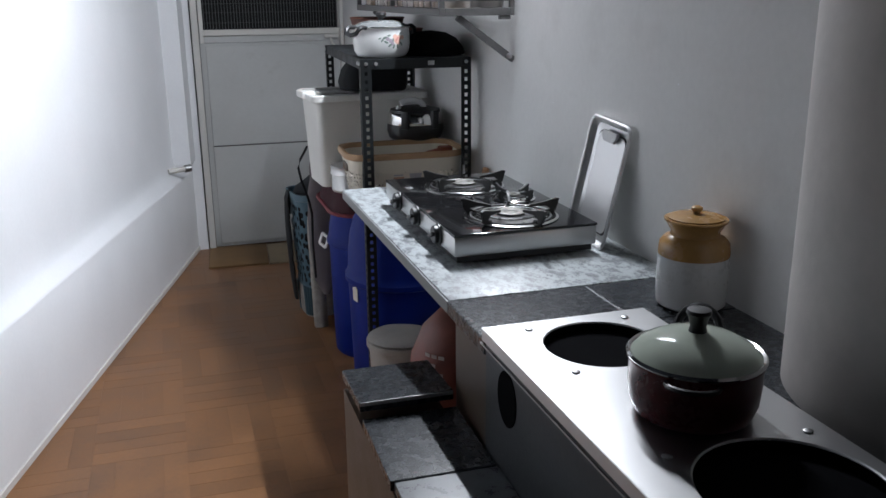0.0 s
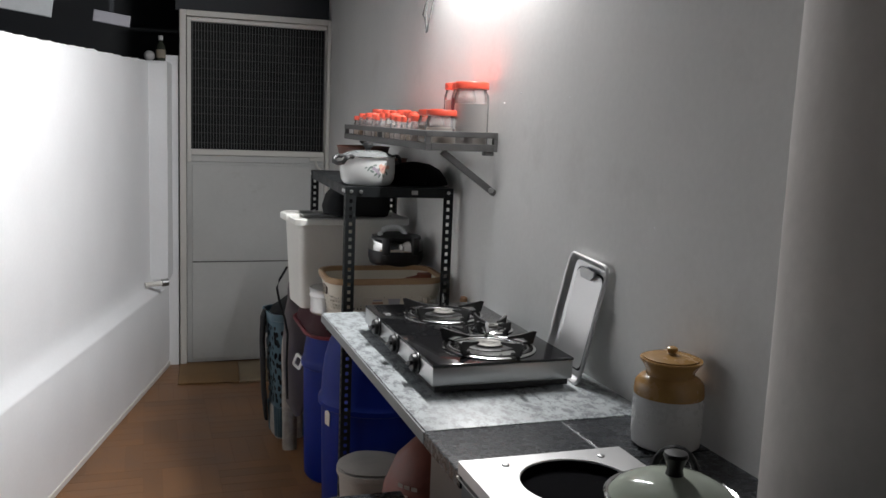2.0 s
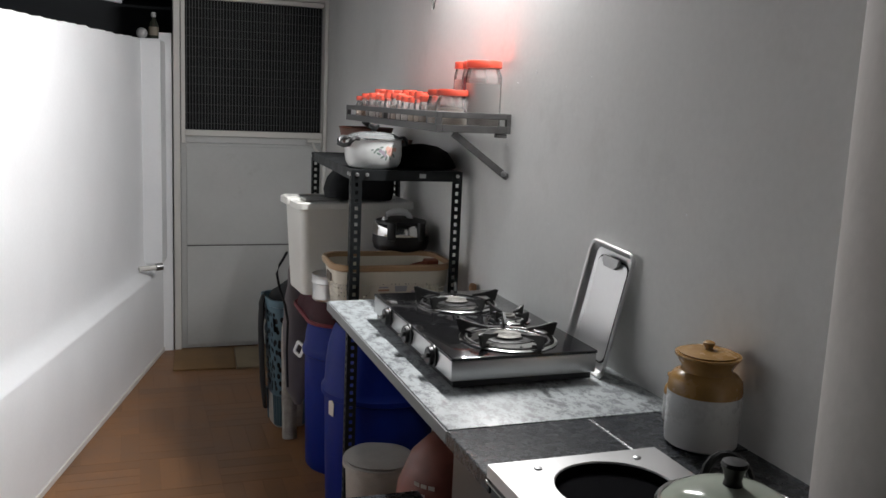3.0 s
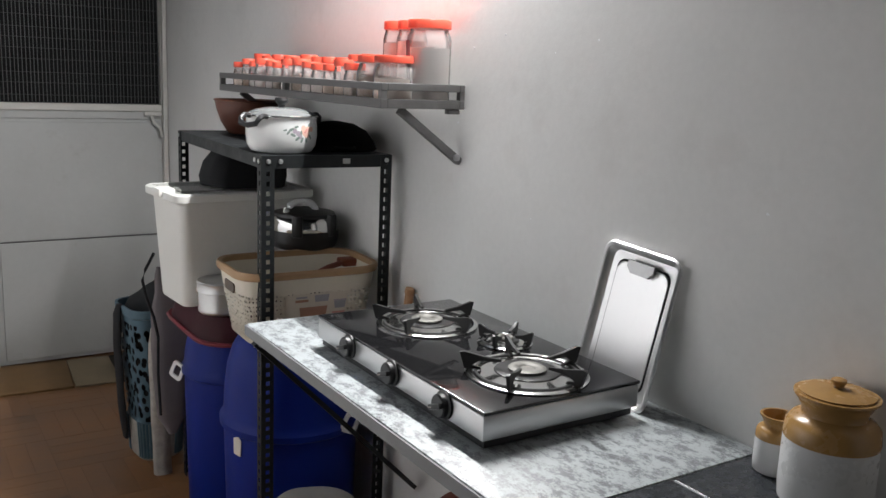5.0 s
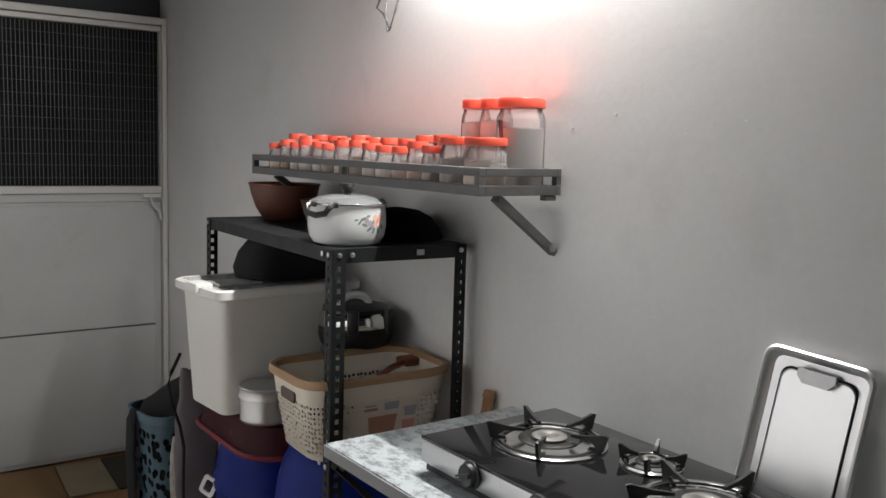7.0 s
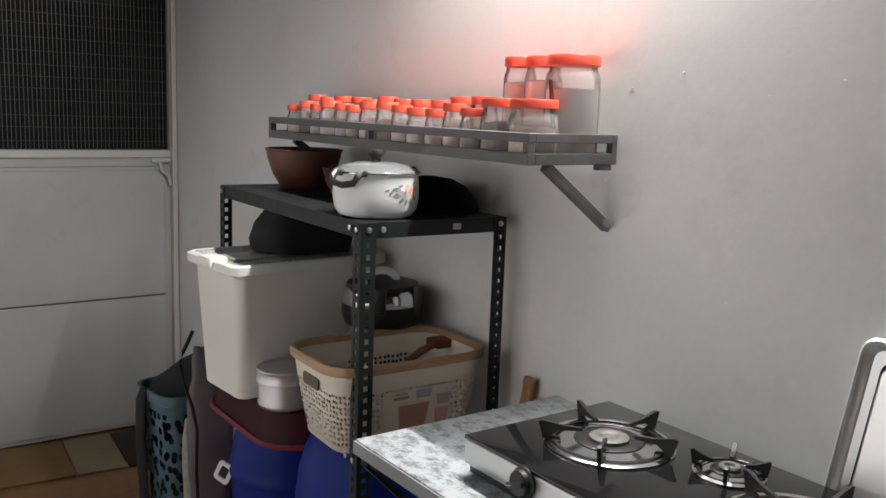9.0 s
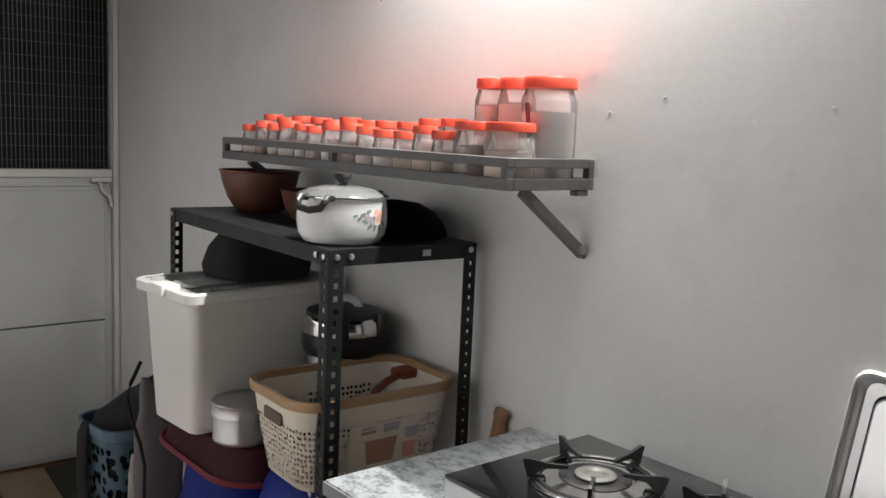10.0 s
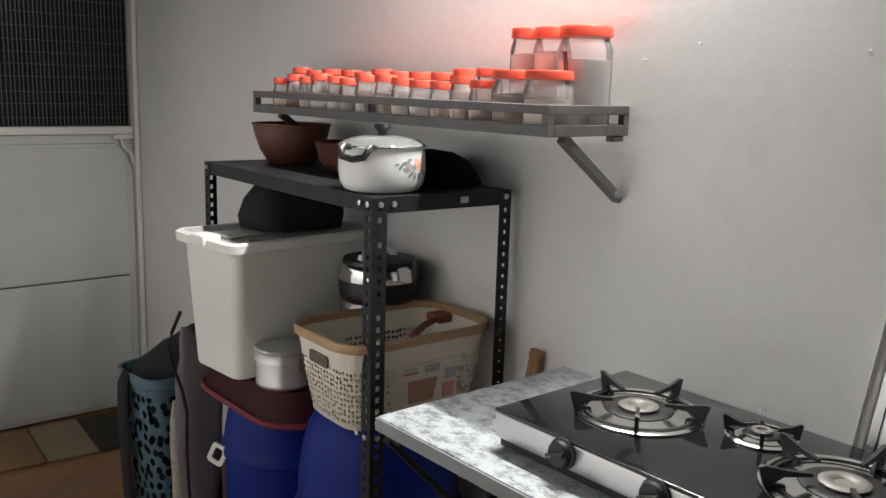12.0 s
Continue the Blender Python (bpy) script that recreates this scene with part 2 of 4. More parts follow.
def solid(name, bm, material, label, category="", group="", kind="", smooth=40, at=None):
    ob = new(name, mesh_of(name, bm, material, smooth))
    if at is not None:
        ob.matrix_basis = at
    return tagged(ob, label, category, group, kind)


def box(x0, x1, y0, y1, z0, z1, bevel=0.0, bm=None, seg=2):
    bm = bm or bmesh.new()
    r = bmesh.ops.create_cube(bm, size=1.0, matrix=Matrix.Translation(((x0 + x1) / 2, (y0 + y1) / 2, (z0 + z1) / 2)) @ Matrix.Diagonal((x1 - x0, y1 - y0, z1 - z0, 1)))
    if bevel:
        es = {e for v in r["verts"] for e in v.link_edges}
        bmesh.ops.bevel(bm, geom=list(es), offset=bevel, segments=seg, profile=0.5, affect="EDGES")
    return bm


def rings(rows, bm=None, cap0=True, cap1=True):
    """A skin over rings of points of equal count."""
    bm = bm or bmesh.new()
    vs = [[bm.verts.new(p) for p in row] for row in rows]
    k = len(rows[0])
    for a, b in zip(vs, vs[1:]):
        for i in range(k):
            bm.faces.new((a[i], a[(i + 1) % k], b[(i + 1) % k], b[i]))
    if cap0:
        bm.faces.new(vs[0])
    if cap1:
        bm.faces.new(vs[-1])
    return bm


def lathe(profile, seg=40, cx=0.0, cy=0.0, bm=None, cap0=True, cap1=True):
    return rings([[(cx + r * math.cos(6.28318 * i / seg), cy + r * math.sin(6.28318 * i / seg), z) for i in range(seg)] for r, z in profile], bm, cap0, cap1)


def rrect(w, d, r, z, seg=5, cx=0.0, cy=0.0):
    pts = []
    for sx, sy, a0 in ((1, 1, 0), (-1, 1, 90), (-1, -1, 180), (1, -1, 270)):
        for i in range(seg + 1):
            a = radians(a0 + 90 * i / seg)
            pts.append((cx + sx * (w / 2 - r) + r * math.cos(a), cy + sy * (d / 2 - r) + r * math.sin(a), z))
    return pts


def pipe(points, r, seg=8, bm=None):
    pts = [Vector(p) for p in points]
    rows = []
    for i, p in enumerate(pts):
        d = (pts[min(i + 1, len(pts) - 1)] - pts[max(i - 1, 0)]).normalized()
        up = Vector((0, 0, 1)) if abs(d.z) < 0.9 else Vector((1, 0, 0))
        a = d.cross(up).normalized()
        b = d.cross(a)
        rows.append([p + r * (math.cos(6.28318 * k / seg) * a + math.sin(6.28318 * k / seg) * b) for k in range(seg)])
    return rings(rows, bm)


def bar(a, b, w, h, bm=None):
    """A square bar from a to b, w wide and h high."""
    a, b = Vector(a), Vector(b)
    d = (b - a).normalized()
    up = Vector((0, 0, 1)) if abs(d.z) < 0.95 else Vector((0, 1, 0))
    s = d.cross(up).normalized() * w / 2
    u = s.cross(d).normalized() * h / 2
    return rings([[p - s - u, p + s - u, p + s + u, p - s + u] for p in (a, b)], bm)


def arc(n, a0, a1):
    return [radians(a0 + (a1 - a0) * i / (n - 1)) for i in range(n)]


def jitter(bm, amount, scale, seed=0.0):
    for v in bm.verts:
        v.co += amount * noise.noise_vector(v.co * scale + Vector((seed, seed, 0)))
    return bm

# ---- structure ----
X0, Y0, Y1 = -1.6, 1.2, 9.2
solid("floor", box(X0, 2.2, Y0, Y1, -0.12, -0.0015), M["joint"], "brown wood-pattern parquet floor, worn and dusty", kind="structure", smooth=None)
solid("wall_east", box(WALL, WALL + 0.15, Y0, Y1, -0.1, 2.9), M["wall"], "off-white painted plaster wall with faint stains", kind="structure", smooth=None)
# added closing walls, coloured near black in place of darkness
solid("wall_south", box(X0, WALL, Y0 - 0.12, Y0, -0.1, 2.9), M["roof"], "added wall closing the passage, coloured near black as if unlit", kind="structure", smooth=None)
solid("wall_west", box(X0 - 0.1, X0, Y0, Y1, -0.1, 2.9), M["roof"], "added outer wall behind the partition, coloured near black as if unlit", kind="structure", smooth=None)
solid("wall_north", box(X0, WALL, Y1 - 0.05, Y1 + 0.08, -0.1, 2.9), M["roof"], "added wall behind the door, coloured near black as if unlit", kind="structure", smooth=None)
bm = bmesh.new()
n = 60
rowt, rowb = [], []
for i in range(n + 1):
    x = X0 + (WALL - X0) * i / n
    z = 2.62 + 0.10 * (x - X0) / (WALL - X0) * 1.6 + 0.012 * (i % 2)
    rowt.append((x, z))
rings([[(x, y, z) for x, z in rowt] + [(x, y, z + 0.02) for x, z in reversed(rowt)] for y in (Y0, Y1)], bm)
solid("ceiling", bm, M["roof"], "dark corrugated roof sheet", kind="structure", smooth=None)

# round pillar half sunk in the straight wall
rows = []
for i in range(24):
    z = 2.85 * i / 23
    rows.append([(1.868 + (0.180 + 0.0035 * noise.noise(Vector((math.cos(a) * 2, math.sin(a) * 2, z * 3)))) * math.cos(a), 3.80 + (0.288 + 0.003 * noise.noise(Vector((a * 3, 1.0, z * 4)))) * math.sin(a), z) for a in arc(44, 88, 272)])
solid("wall_pillar", rings(rows), M["column"], "rough grey plaster pillar beside the counter", kind="structure", smooth=60)

# slanting partition: low plinth, sloping ledge, recessed upper part with a ragged top
nrm = Vector((1, -SLOPE, 0)).normalized()
bm = bmesh.new()
rows = []
for i in range(121):
    y = 4.6 + (8.36 - 4.6) * i / 120
    top = 1.731 + 0.012 * (y - 6.04) + 0.010 * noise.noise(Vector((y * 9, 0, 0))) + 0.006 * noise.noise(Vector((y * 37, 3, 0)))
    lw = 0.004 * noise.noise(Vector((y * 5, 8, 0)))
    prof = [(0, 0), (0.002, 0.25), (0, 0.474 + lw), (-0.002, 0.481 + lw), (-0.008, 0.488 + lw), (-0.040, 0.520 + lw), (-0.052, 0.540), (-0.059, 0.575), (-0.061, 0.64), (-0.060 + lw, 1.1), (-0.062, top - 0.012), (-0.07, top), (-0.19, top + 0.004), (-0.2, top - 0.02), (-0.2, 0)]
    p = Vector((slant(y), y, 0))
    rows.append([tuple(p + nrm * a + Vector((0, 0, z))) for a, z in prof])
solid("wall_partition", rings(rows, bm), M["leftwall"], "white plastered half-height partition with a sloping ledge and ragged top", kind="structure", smooth=30)
rows = []
for y in (4.6, 8.36):
    p = Vector((slant(y), y, 0))
    rows.append([tuple(p + nrm * a + Vector((0, 0, z))) for a, z in ((0.001, 0), (0.006, 0), (0.006, 0.022), (0.001, 0.026))])
solid("baseboard", rings(rows), M["base"], "pale strip along the foot of the partition", kind="structure", smooth=None)
rows = []
for z in (0.535, 0.55, 1.2, 1.745, 1.757):
    s = 0.006 if z in (0.535, 1.757) else 0
    pts = [(0.806 + s, 8.03 + s), (0.935 - s, 8.00 + s), (0.996 - s, 8.36), (0.78, 8.36)]
    rows.append([(x, y, z) for x, y in pts])
solid("wall_pier", rings(rows), M["leftwall"], "white plastered pier at the end of the partition", kind="structure", smooth=None)
# stub of water pipe under the pier
pt = thing("pipe_stub", 0.86, 7.88, 0.545, "short grey water pipe stub with a dark cap on the ledge", "pipe", rz=15)
part("stub", pipe([(-0.05, 0.0, 0), (0.05, 0.0, 0.005)], 0.014, 12), M["base"], pt)
part("cap", pipe([(0.04, 0.0, 0.006), (0.075, 0.0, 0.008)], 0.021, 12), M["dsteel"], pt, "dark threaded cap")

# boards under the dark roof beyond the partition
# the small grey one is added as a board in place of a reflection
for x, y, z, w, h, m in ((0.02, 7.5, 2.025, 0.80, 0.15, "board"), (0.67, 7.6, 1.925, 0.17, 0.055, "greyp")):
    ob = solid("roof_board", box(-w / 2, w / 2, -0.012, 0.012, -h / 2, h / 2, 0.004), M[m], "pale painted board fixed under the dark roof, the small grey one standing in for a reflection", "board", smooth=None, at=pose(x, y, z, 0, 7.2, 0))
    solid("board_hanger", box(-0.01, 0.01, -0.01, 0.01, 0, 2.66 - z, 0), M["roof"], "dark strut holding the board to the roof", "strut", smooth=None, at=pose(x, y + 0.02, z))

# ---- door ----
DY = 8.18
door = thing("door_1", 1.436, DY, 0, "closed grey metal door with a wire mesh upper panel", "door", kind="structure")
DX0, DX1 = 1.006 - 1.436, 1.868 - 1.436
for a, b in ((DX0, DX0 + 0.036), (DX1 - 0.024, DX1 - 0.001)):
    part("frame_post", box(a, b, -0.035, 0.06, 0, 2.055, 0.004), M["doorf"], door, smooth=None)
part("frame_head", box(DX0 + 0.036, DX1 - 0.024, -0.035, 0.06, 2.022, 2.055, 0.004), M["doorf"], door, smooth=None)
LX0, LX1 = DX0 + 0.040, DX1 - 0.027
leaf = part("leaf", box(LX0, LX1, -0.004, 0.02, 0.012, 1.205), M["doorp"], door, "grey painted sheet metal leaf", smooth=None)
for a, b, c, d, nm in ((LX0, 1.069 - 1.436, 1.205, 2.018, "stile"), (1.838 - 1.436, LX1, 1.205, 2.018, "stile"), (1.069 - 1.436, 1.838 - 1.436, 1.995, 2.018, "rail"), (1.069 - 1.436, 1.838 - 1.436, 1.246, 1.279, "rail")):
    part(nm, box(a, b, -0.022, 0.02, c, d, 0.003), M["doorf"], door, smooth=None)
part("panel", box(1.069 - 1.436, 1.838 - 1.436, -0.006, 0.018, 1.207, 1.2455, 0.002), M["doorp"], door, smooth=None)
part("panel", box(LX0 + 0.028, LX1 - 0.028, -0.012, -0.0045, 0.622, 1.19, 0.003), M["doorp"], door, smooth=None)
part("seam", box(LX0 + 0.03, LX1 - 0.03, -0.0062, -0.0042, 0.6145, 0.6215), M["shelfm"], door, "dark open seam", smooth=None)
part("panel", box(LX0 + 0.028, LX1 - 0.028, -0.012, -0.0045, 0.03, 0.614, 0.003), M["doorp"], door, smooth=None)
vw = mesh_of("mesh_wire", pipe([(0, 0, 1.277), (0, 0, 1.998)], 0.0016, 5), M["wire"], 60)
hw = mesh_of("cross_wire", pipe([(1.066 - 1.436, 0.004, 0), (1.841 - 1.436, 0.004, 0)], 0.0008, 5), M["wire"], 60)
for i in range(46):
    o = new("mesh_wire", vw)
    o.parent, o.location = door, (1.069 - 1.436 + 0.769 * (i + 0.5) / 46 + random.uniform(-0.0012, 0.0012), -0.004, 0)
for i in range(13):
    o = new("cross_wire", hw)
    o.parent, o.location = door, (0, -0.002, 1.32 + i * 0.052 + random.uniform(-0.006, 0.006))
# black sheet added for the night darkness behind the wires
part("backing", box(1.066 - 1.436, 1.841 - 1.436, 0.024, 0.030, 1.28, 2.0), M["nightb"], door, "black sheet in place of the night behind the mesh", smooth=None)
latch = part("latch", box(0.315, 0.40, -0.032, -0.022, 1.225, 1.245, 0.003), M["doorf"], door, "painted sliding latch", smooth=None)
part("hook", pipe([(0.35, -0.03, 1.225), (0.36, -0.035, 1.19), (0.39, -0.035, 1.165), (0.40, -0.03, 1.12)], 0.007, 8), M["doorf"], latch)
# added panel, its near-black colour stands in for darkness over the door
solid("wall_over_door", box(0.99, WALL, DY + 0.07, DY + 0.15, 2.06, 2.75), M["roof"], "added near-black panel in place of the darkness above the door", kind="structure", smooth=None)
solid("wall_door_side", box(0.93, 1.0, DY + 0.0, DY + 0.15, 0, 1.8), M["leftwall"], "white plaster strip beside the door frame", kind="structure", smooth=None)

# patchwork mat before the door
dm = thing("door_mat", 1.42, 7.94, 0, "tan and beige patchwork floor mat at the door", "mat", rz=-4)
for a, b, m in ((-0.43, -0.10, "mat1"), (-0.096, 0.10, "mat2"), (0.104, 0.40, "mat3")):
    part("patch", jitter(box(a, b, -0.20, 0.20, 0, 0.012, 0.004), 0.003, 9), M[m], dm)

# ---- lamp on the straight wall ----
tl = thing("tube_light", WALL - 0.001, LAMP_Y, LAMP_Z, "lit white batten light on the wall above the shelf", "light")
LH = 0.50
part("batten", box(-0.030, 0, -LH, LH, -0.019, 0.019, 0.003), M["base"], tl, smooth=None)
for s in (-1, 1):
    part("end_cap", box(-0.052, -0.0305, s * (LH - 0.012) - 0.011, s * (LH - 0.012) + 0.011, -0.017, 0.017, 0.004), M["base"], tl)
part("tube", rings([[(-0.0305 - 0.0165 * math.sin(a), y, 0.0165 * math.cos(a)) for a in arc(13, 0, 180)] for y in (-LH + 0.024, LH - 0.024)]), M["tube"], tl, "glowing white half-round diffuser")
wl = thing("wall_wire", WALL - 0.022, 6.175, 1.835, "loose grey wire hanging from the wall", "wire")
part("wire", pipe([(0, -0.055, 0.25), (-0.004, -0.050, 0.10), (-0.01, -0.035, 0.045), (-0.01, -0.005, -0.008), (-0.008, 0.012, 0.02), (-0.006, 0.04, 0.045), (-0.004, 0.075, 0.062), (0, 0.05, 0.11), (0, 0.03, 0.25)], 0.003, 6), M["shelfm"], wl)
part("wire_tail", pipe([(-0.008, -0.01, 0.0), (-0.012, 0.002, -0.012), (-0.01, 0.018, 0.03), (-0.005, 0.02, 0.12)], 0.0022, 6), M["shelfm"], wl)

# small scuffs on the straight wall
rs = random.Random(11)
scuff = thing("wall_scuffs", WALL, 5.0, 1.2, "small pale chips and scuffs in the wall paint", "marks", kind="structure")
for k in range(12):
    y, z, s = rs.uniform(4.35, 6.9) - 5.0, rs.uniform(0.95, 1.7) - 1.2, rs.uniform(0.002, 0.0045)
    rows = [[(-0.0002 - d, y + s * (1 - d * 300) * rs.uniform(0.6, 1.2) * math.cos(q), z + s * 0.7 * (1 - d * 300) * rs.uniform(0.6, 1.2) * math.sin(q)) for q in arc(7, 0, 308)] for d in (0, 0.0006)]
    part("chip", rings(rows), M["leftwall"], scuff)

# things on top of the partition
bt = thing("bottle", 0.905, 8.10, 1.757, "small dark bottle with a white cap on the partition", "bottle")
part("body", lathe([(0.024, 0), (0.026, 0.006), (0.026, 0.075), (0.018, 0.095), (0.010, 0.105), (0.010, 0.118)], 20), M["bottle"], bt)
part("sticker", lathe([(0.0265, 0.02), (0.0265, 0.065)], 20, cap0=False, cap1=False), M["sticker"], bt)
part("cap", lathe([(0.012, 0.116), (0.013, 0.12), (0.013, 0.138), (0.011, 0.141)], 16), M["ball"], bt, "white cap")
solid("ball", lathe([(0.001 + 0.028 * math.sin(a), 0.028 - 0.028 * math.cos(a)) for a in arc(12, 0, 180)], 20), M["ball"], "small grey ball on the partition", "ball", at=pose(0.845, 8.07, 1.757))

# ---- counter, slab, low bench ----
ct = thing("counter", 1.61, 3.6, 0, "black granite kitchen counter", "counter", kind="structure")
# side coloured brown for the floor mirrored in the stone
part("body", box(1.36 - 1.61, WALL - 1.61, Y0 + 0.02 - 3.6, 4.51 - 3.6, 0, 0.843), M["grside"], ct, "polished stone side coloured brown for the floor's reflection", smooth=None)
for y0, y1 in ((1.3, 2.4), (2.403, 3.4), (3.403, 4.3), ):
    part("top_tile", box(1.362 - 1.61, WALL - 1.61, y0 - 3.6, y1 - 3.6, 0.845, 0.873, 0.002), M["granite"], ct, smooth=None)
part("top_tile", box(1.345 - 1.61, 1.648 - 1.61, 4.302 - 3.6, 4.517 - 3.6, 0.845, 0.874, 0.002), M["granite"], ct, smooth=None)
part("top_tile", box(1.652 - 1.61, WALL - 1.61, 4.303 - 3.6, 4.517 - 3.6, 0.845, 0.8735, 0.002), M["granite"], ct, smooth=None)
part("grout", box(1.646 - 1.61, 1.654 - 1.61, 4.303 - 3.6, 4.517 - 3.6, 0.845, 0.8725), M["slabe"], ct, smooth=None)

sl = thing("stove_slab", 1.61, 5.05, 0.846, "grey stone slab with whitish stains on wall brackets", "slab", kind="structure")
bm = jitter(box(1.349 - 1.61, WALL - 1.61, 4.52 - 5.05, 5.612 - 5.05, 0, 0.029, 0.003), 0.0008, 20)
part("top", bm, M["slab"], sl)
part("edge", box(1.345 - 1.61, 1.3485 - 1.61, 4.52 - 5.05, 5.612 - 5.05, 0.001, 0.026), M["slabe"], sl, "plain grey front edge", smooth=None)
for y in (4.62, 5.58):
    part("bracket_arm", box(1.37 - 1.61, WALL - 1.61, y - 5.05 - 0.012, y - 5.05 + 0.012, -0.025, -0.001), M["rack"], sl, smooth=None)
part("brace", bar((1.365 - 1.61, 5.60 - 5.05, -0.02), (1.85 - 1.61, 5.62 - 5.05, -0.52), 0.02, 0.012), M["rack"], sl, smooth=None)

bench = thing("low_bench", 1.25, 4.1, 0, "low bench topped with loose dark granite tiles", "bench")
# floor's brown reflection is put into the colour of the side
part("body", box(1.155 - 1.25, 1.335 - 1.25, 2.2 - 4.1, 4.672 - 4.1, 0, 0.640), M["grside"], bench, "polished side coloured brown for the floor's reflection", smooth=None)
for y0, y1, z, tilt, m in ((4.482, 4.682, 0.667, -4.5, "granite"), (4.236, 4.478, 0.642, -0.3, "granite"), (3.75, 4.232, 0.642, 0, "granite2"), (3.2, 3.746, 0.642, 0, "granite")):
    t = part("granite_tile", box(-0.097, 0.097, -(y1 - y0) / 2, (y1 - y0) / 2, 0, 0.02, 0.0015), M[m], bench, smooth=None, at=pose(0, (y0 + y1) / 2 - 4.1, z, tilt, 0, -1))
    if z > 0.65:
        part("cut_edge", box(-0.095, 0.095, -(y1 - y0) / 2 - 0.002, -(y1 - y0) / 2 - 0.0003, 0.012, 0.0195), M["sawn"], t, "pale sawn edge", smooth=None)

# ---- steel hob plate with round openings ----
HX0, HX1, HY0, HY1, HZ = 1.340, 1.660, 3.08, 4.298, 0.900
hob = thing("steel_hob", 1.49, 3.66, 0.66, "brushed steel hob with open round burner holes on the counter", "hob")


def plate(x0, x1, y0, y1, z0, z1, holes):
    """A plate with round holes: a strip of fans round each hole."""
    bm = bmesh.new()
    cuts = [y0] + [(a[1] + b[1]) / 2 for a, b in zip(holes, holes[1:])] + [y1]
    seg = 48
    for (cx, cy, r), ya, yb in zip(holes, cuts, cuts[1:]):
        inner, outer = [], []
        for i in range(seg):
            a = 6.28318 * (i + 0.5) / seg
            c, s = math.cos(a), math.sin(a)
            k = min((x1 - cx) / c if c > 0 else (x0 - cx) / c if c < 0 else 9, (yb - cy) / s if s > 0 else (ya - cy) / s if s < 0 else 9)
            outer.append((cx + k * c, cy + k * s))
            inner.append((cx + r * c, cy + r * s))
        rings([[(x, y, z0) for x, y in inner], [(x, y, z1 - 0.002) for x, y in inner], [(cx + (x - cx) * 1.02, cy + (y - cy) * 1.02, z1) for x, y in inner], [(x, y, z1) for x, y in outer]], bm, False, False)
        for X in (x0, x1):
            for Y in (ya, yb):
                near = sorted(outer, key=lambda p: (p[0] - X) ** 2 + (p[1] - Y) ** 2)[:2]
                bm.faces.new([bm.verts.new((X, Y, z1)), bm.verts.new((*near[0], z1)), bm.verts.new((*near[1], z1))])
    for f in bm.faces:
        f.normal_update()
    return bm


hs = [(1.525 - 1.49, 3.255 - 3.66, 0.105), (1.518 - 1.49, 3.695 - 3.66, 0.117), (1.508 - 1.49, 4.168 - 3.66, 0.098)]
top = part("top_plate", plate(HX0 - 1.49, HX1 - 1.49, HY0 - 3.66, HY1 - 3.66, HZ - 0.66 - 0.003, HZ - 0.66, hs), M["steel"], hob, smooth=30)
part("rim", box(HX0 - 1.49 - 0.001, HX0 - 1.49 + 0.002, HY0 - 3.66, HY1 - 3.66, HZ - 0.66 - 0.022, HZ - 0.66 - 0.001), M["steel"], hob, smooth=None)
part("rim", box(HX0 - 1.49, HX1 - 1.49, HY1 - 3.66 - 0.002, HY1 - 3.66 + 0.001, HZ - 0.66 - 0.024, HZ - 0.66 - 0.001), M["steel"], hob, smooth=None)
part("rim", box(HX1 - 1.49 - 0.002, HX1 - 1.49 + 0.001, HY0 - 3.66, HY1 - 3.66, HZ - 0.66 - 0.024, HZ - 0.66 - 0.001), M["steel"], hob, smooth=None)
part("lip", box(HX0 - 0.0035 - 1.49, HX0 - 0.0012 - 1.49, HY0 - 3.66, HY1 - 3.66, HZ - 0.66 - 0.030, HZ - 0.66 - 0.0265), M["dsteel"], hob, "folded steel lip", smooth=None)
body = part("body", box(HX0 + 0.006 - 1.49, HX0 + 0.013 - 1.49, HY0 - 3.66, HY1 - 0.004 - 3.66, 0.0, HZ - 0.66 - 0.023), M["hobside"], hob, "steel front coloured dark grey for a dark reflection", smooth=None)
# black oval patch laid on the front in place of a shaded hole
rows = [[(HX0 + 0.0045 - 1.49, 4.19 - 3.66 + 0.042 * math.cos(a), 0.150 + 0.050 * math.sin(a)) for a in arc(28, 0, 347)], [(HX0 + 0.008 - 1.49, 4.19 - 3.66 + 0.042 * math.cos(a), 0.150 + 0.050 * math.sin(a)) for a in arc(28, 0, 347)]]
part("air_opening", rings(rows), M["void"], body, "black oval patch in place of a shaded opening")
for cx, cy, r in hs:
    # shallow wells, black in colour for the shade of a deep hole
    part("burner_well", lathe([(r * 1.0, HZ - 0.66 - 0.0035), (r * 1.01, HZ - 0.66 - 0.018), (0.03, HZ - 0.66 - 0.0195)], 36, cx, cy, cap0=False), M["void"], hob, "shallow well coloured black for the shade of a deep hole")
    for k in range(4):
        a = radians(45 + 90 * k)
        x, y = cx + (r + 0.035) * math.cos(a), cy + (r + 0.035) * math.sin(a)
        if abs(x) < 0.15:
            part("screw", lathe([(0.007, HZ - 0.66), (0.007, HZ - 0.66 + 0.002), (0.004, HZ - 0.66 + 0.0035)], 10, x, y), M["dsteel"], hob)

# small lidded pot on the hob
pot = thing("lidded_pot", 1.512, 3.905, HZ, "dark maroon pot with domed glass lid and black knob", "pot")
part("body", lathe([(0.070, 0.001), (0.082, 0.006), (0.089, 0.025), (0.091, 0.05), (0.091, 0.078), (0.094, 0.082), (0.094, 0.085), (0.089, 0.085), (0.087, 0.02), (0.06, 0.012)], 48), M["maroon"], pot)
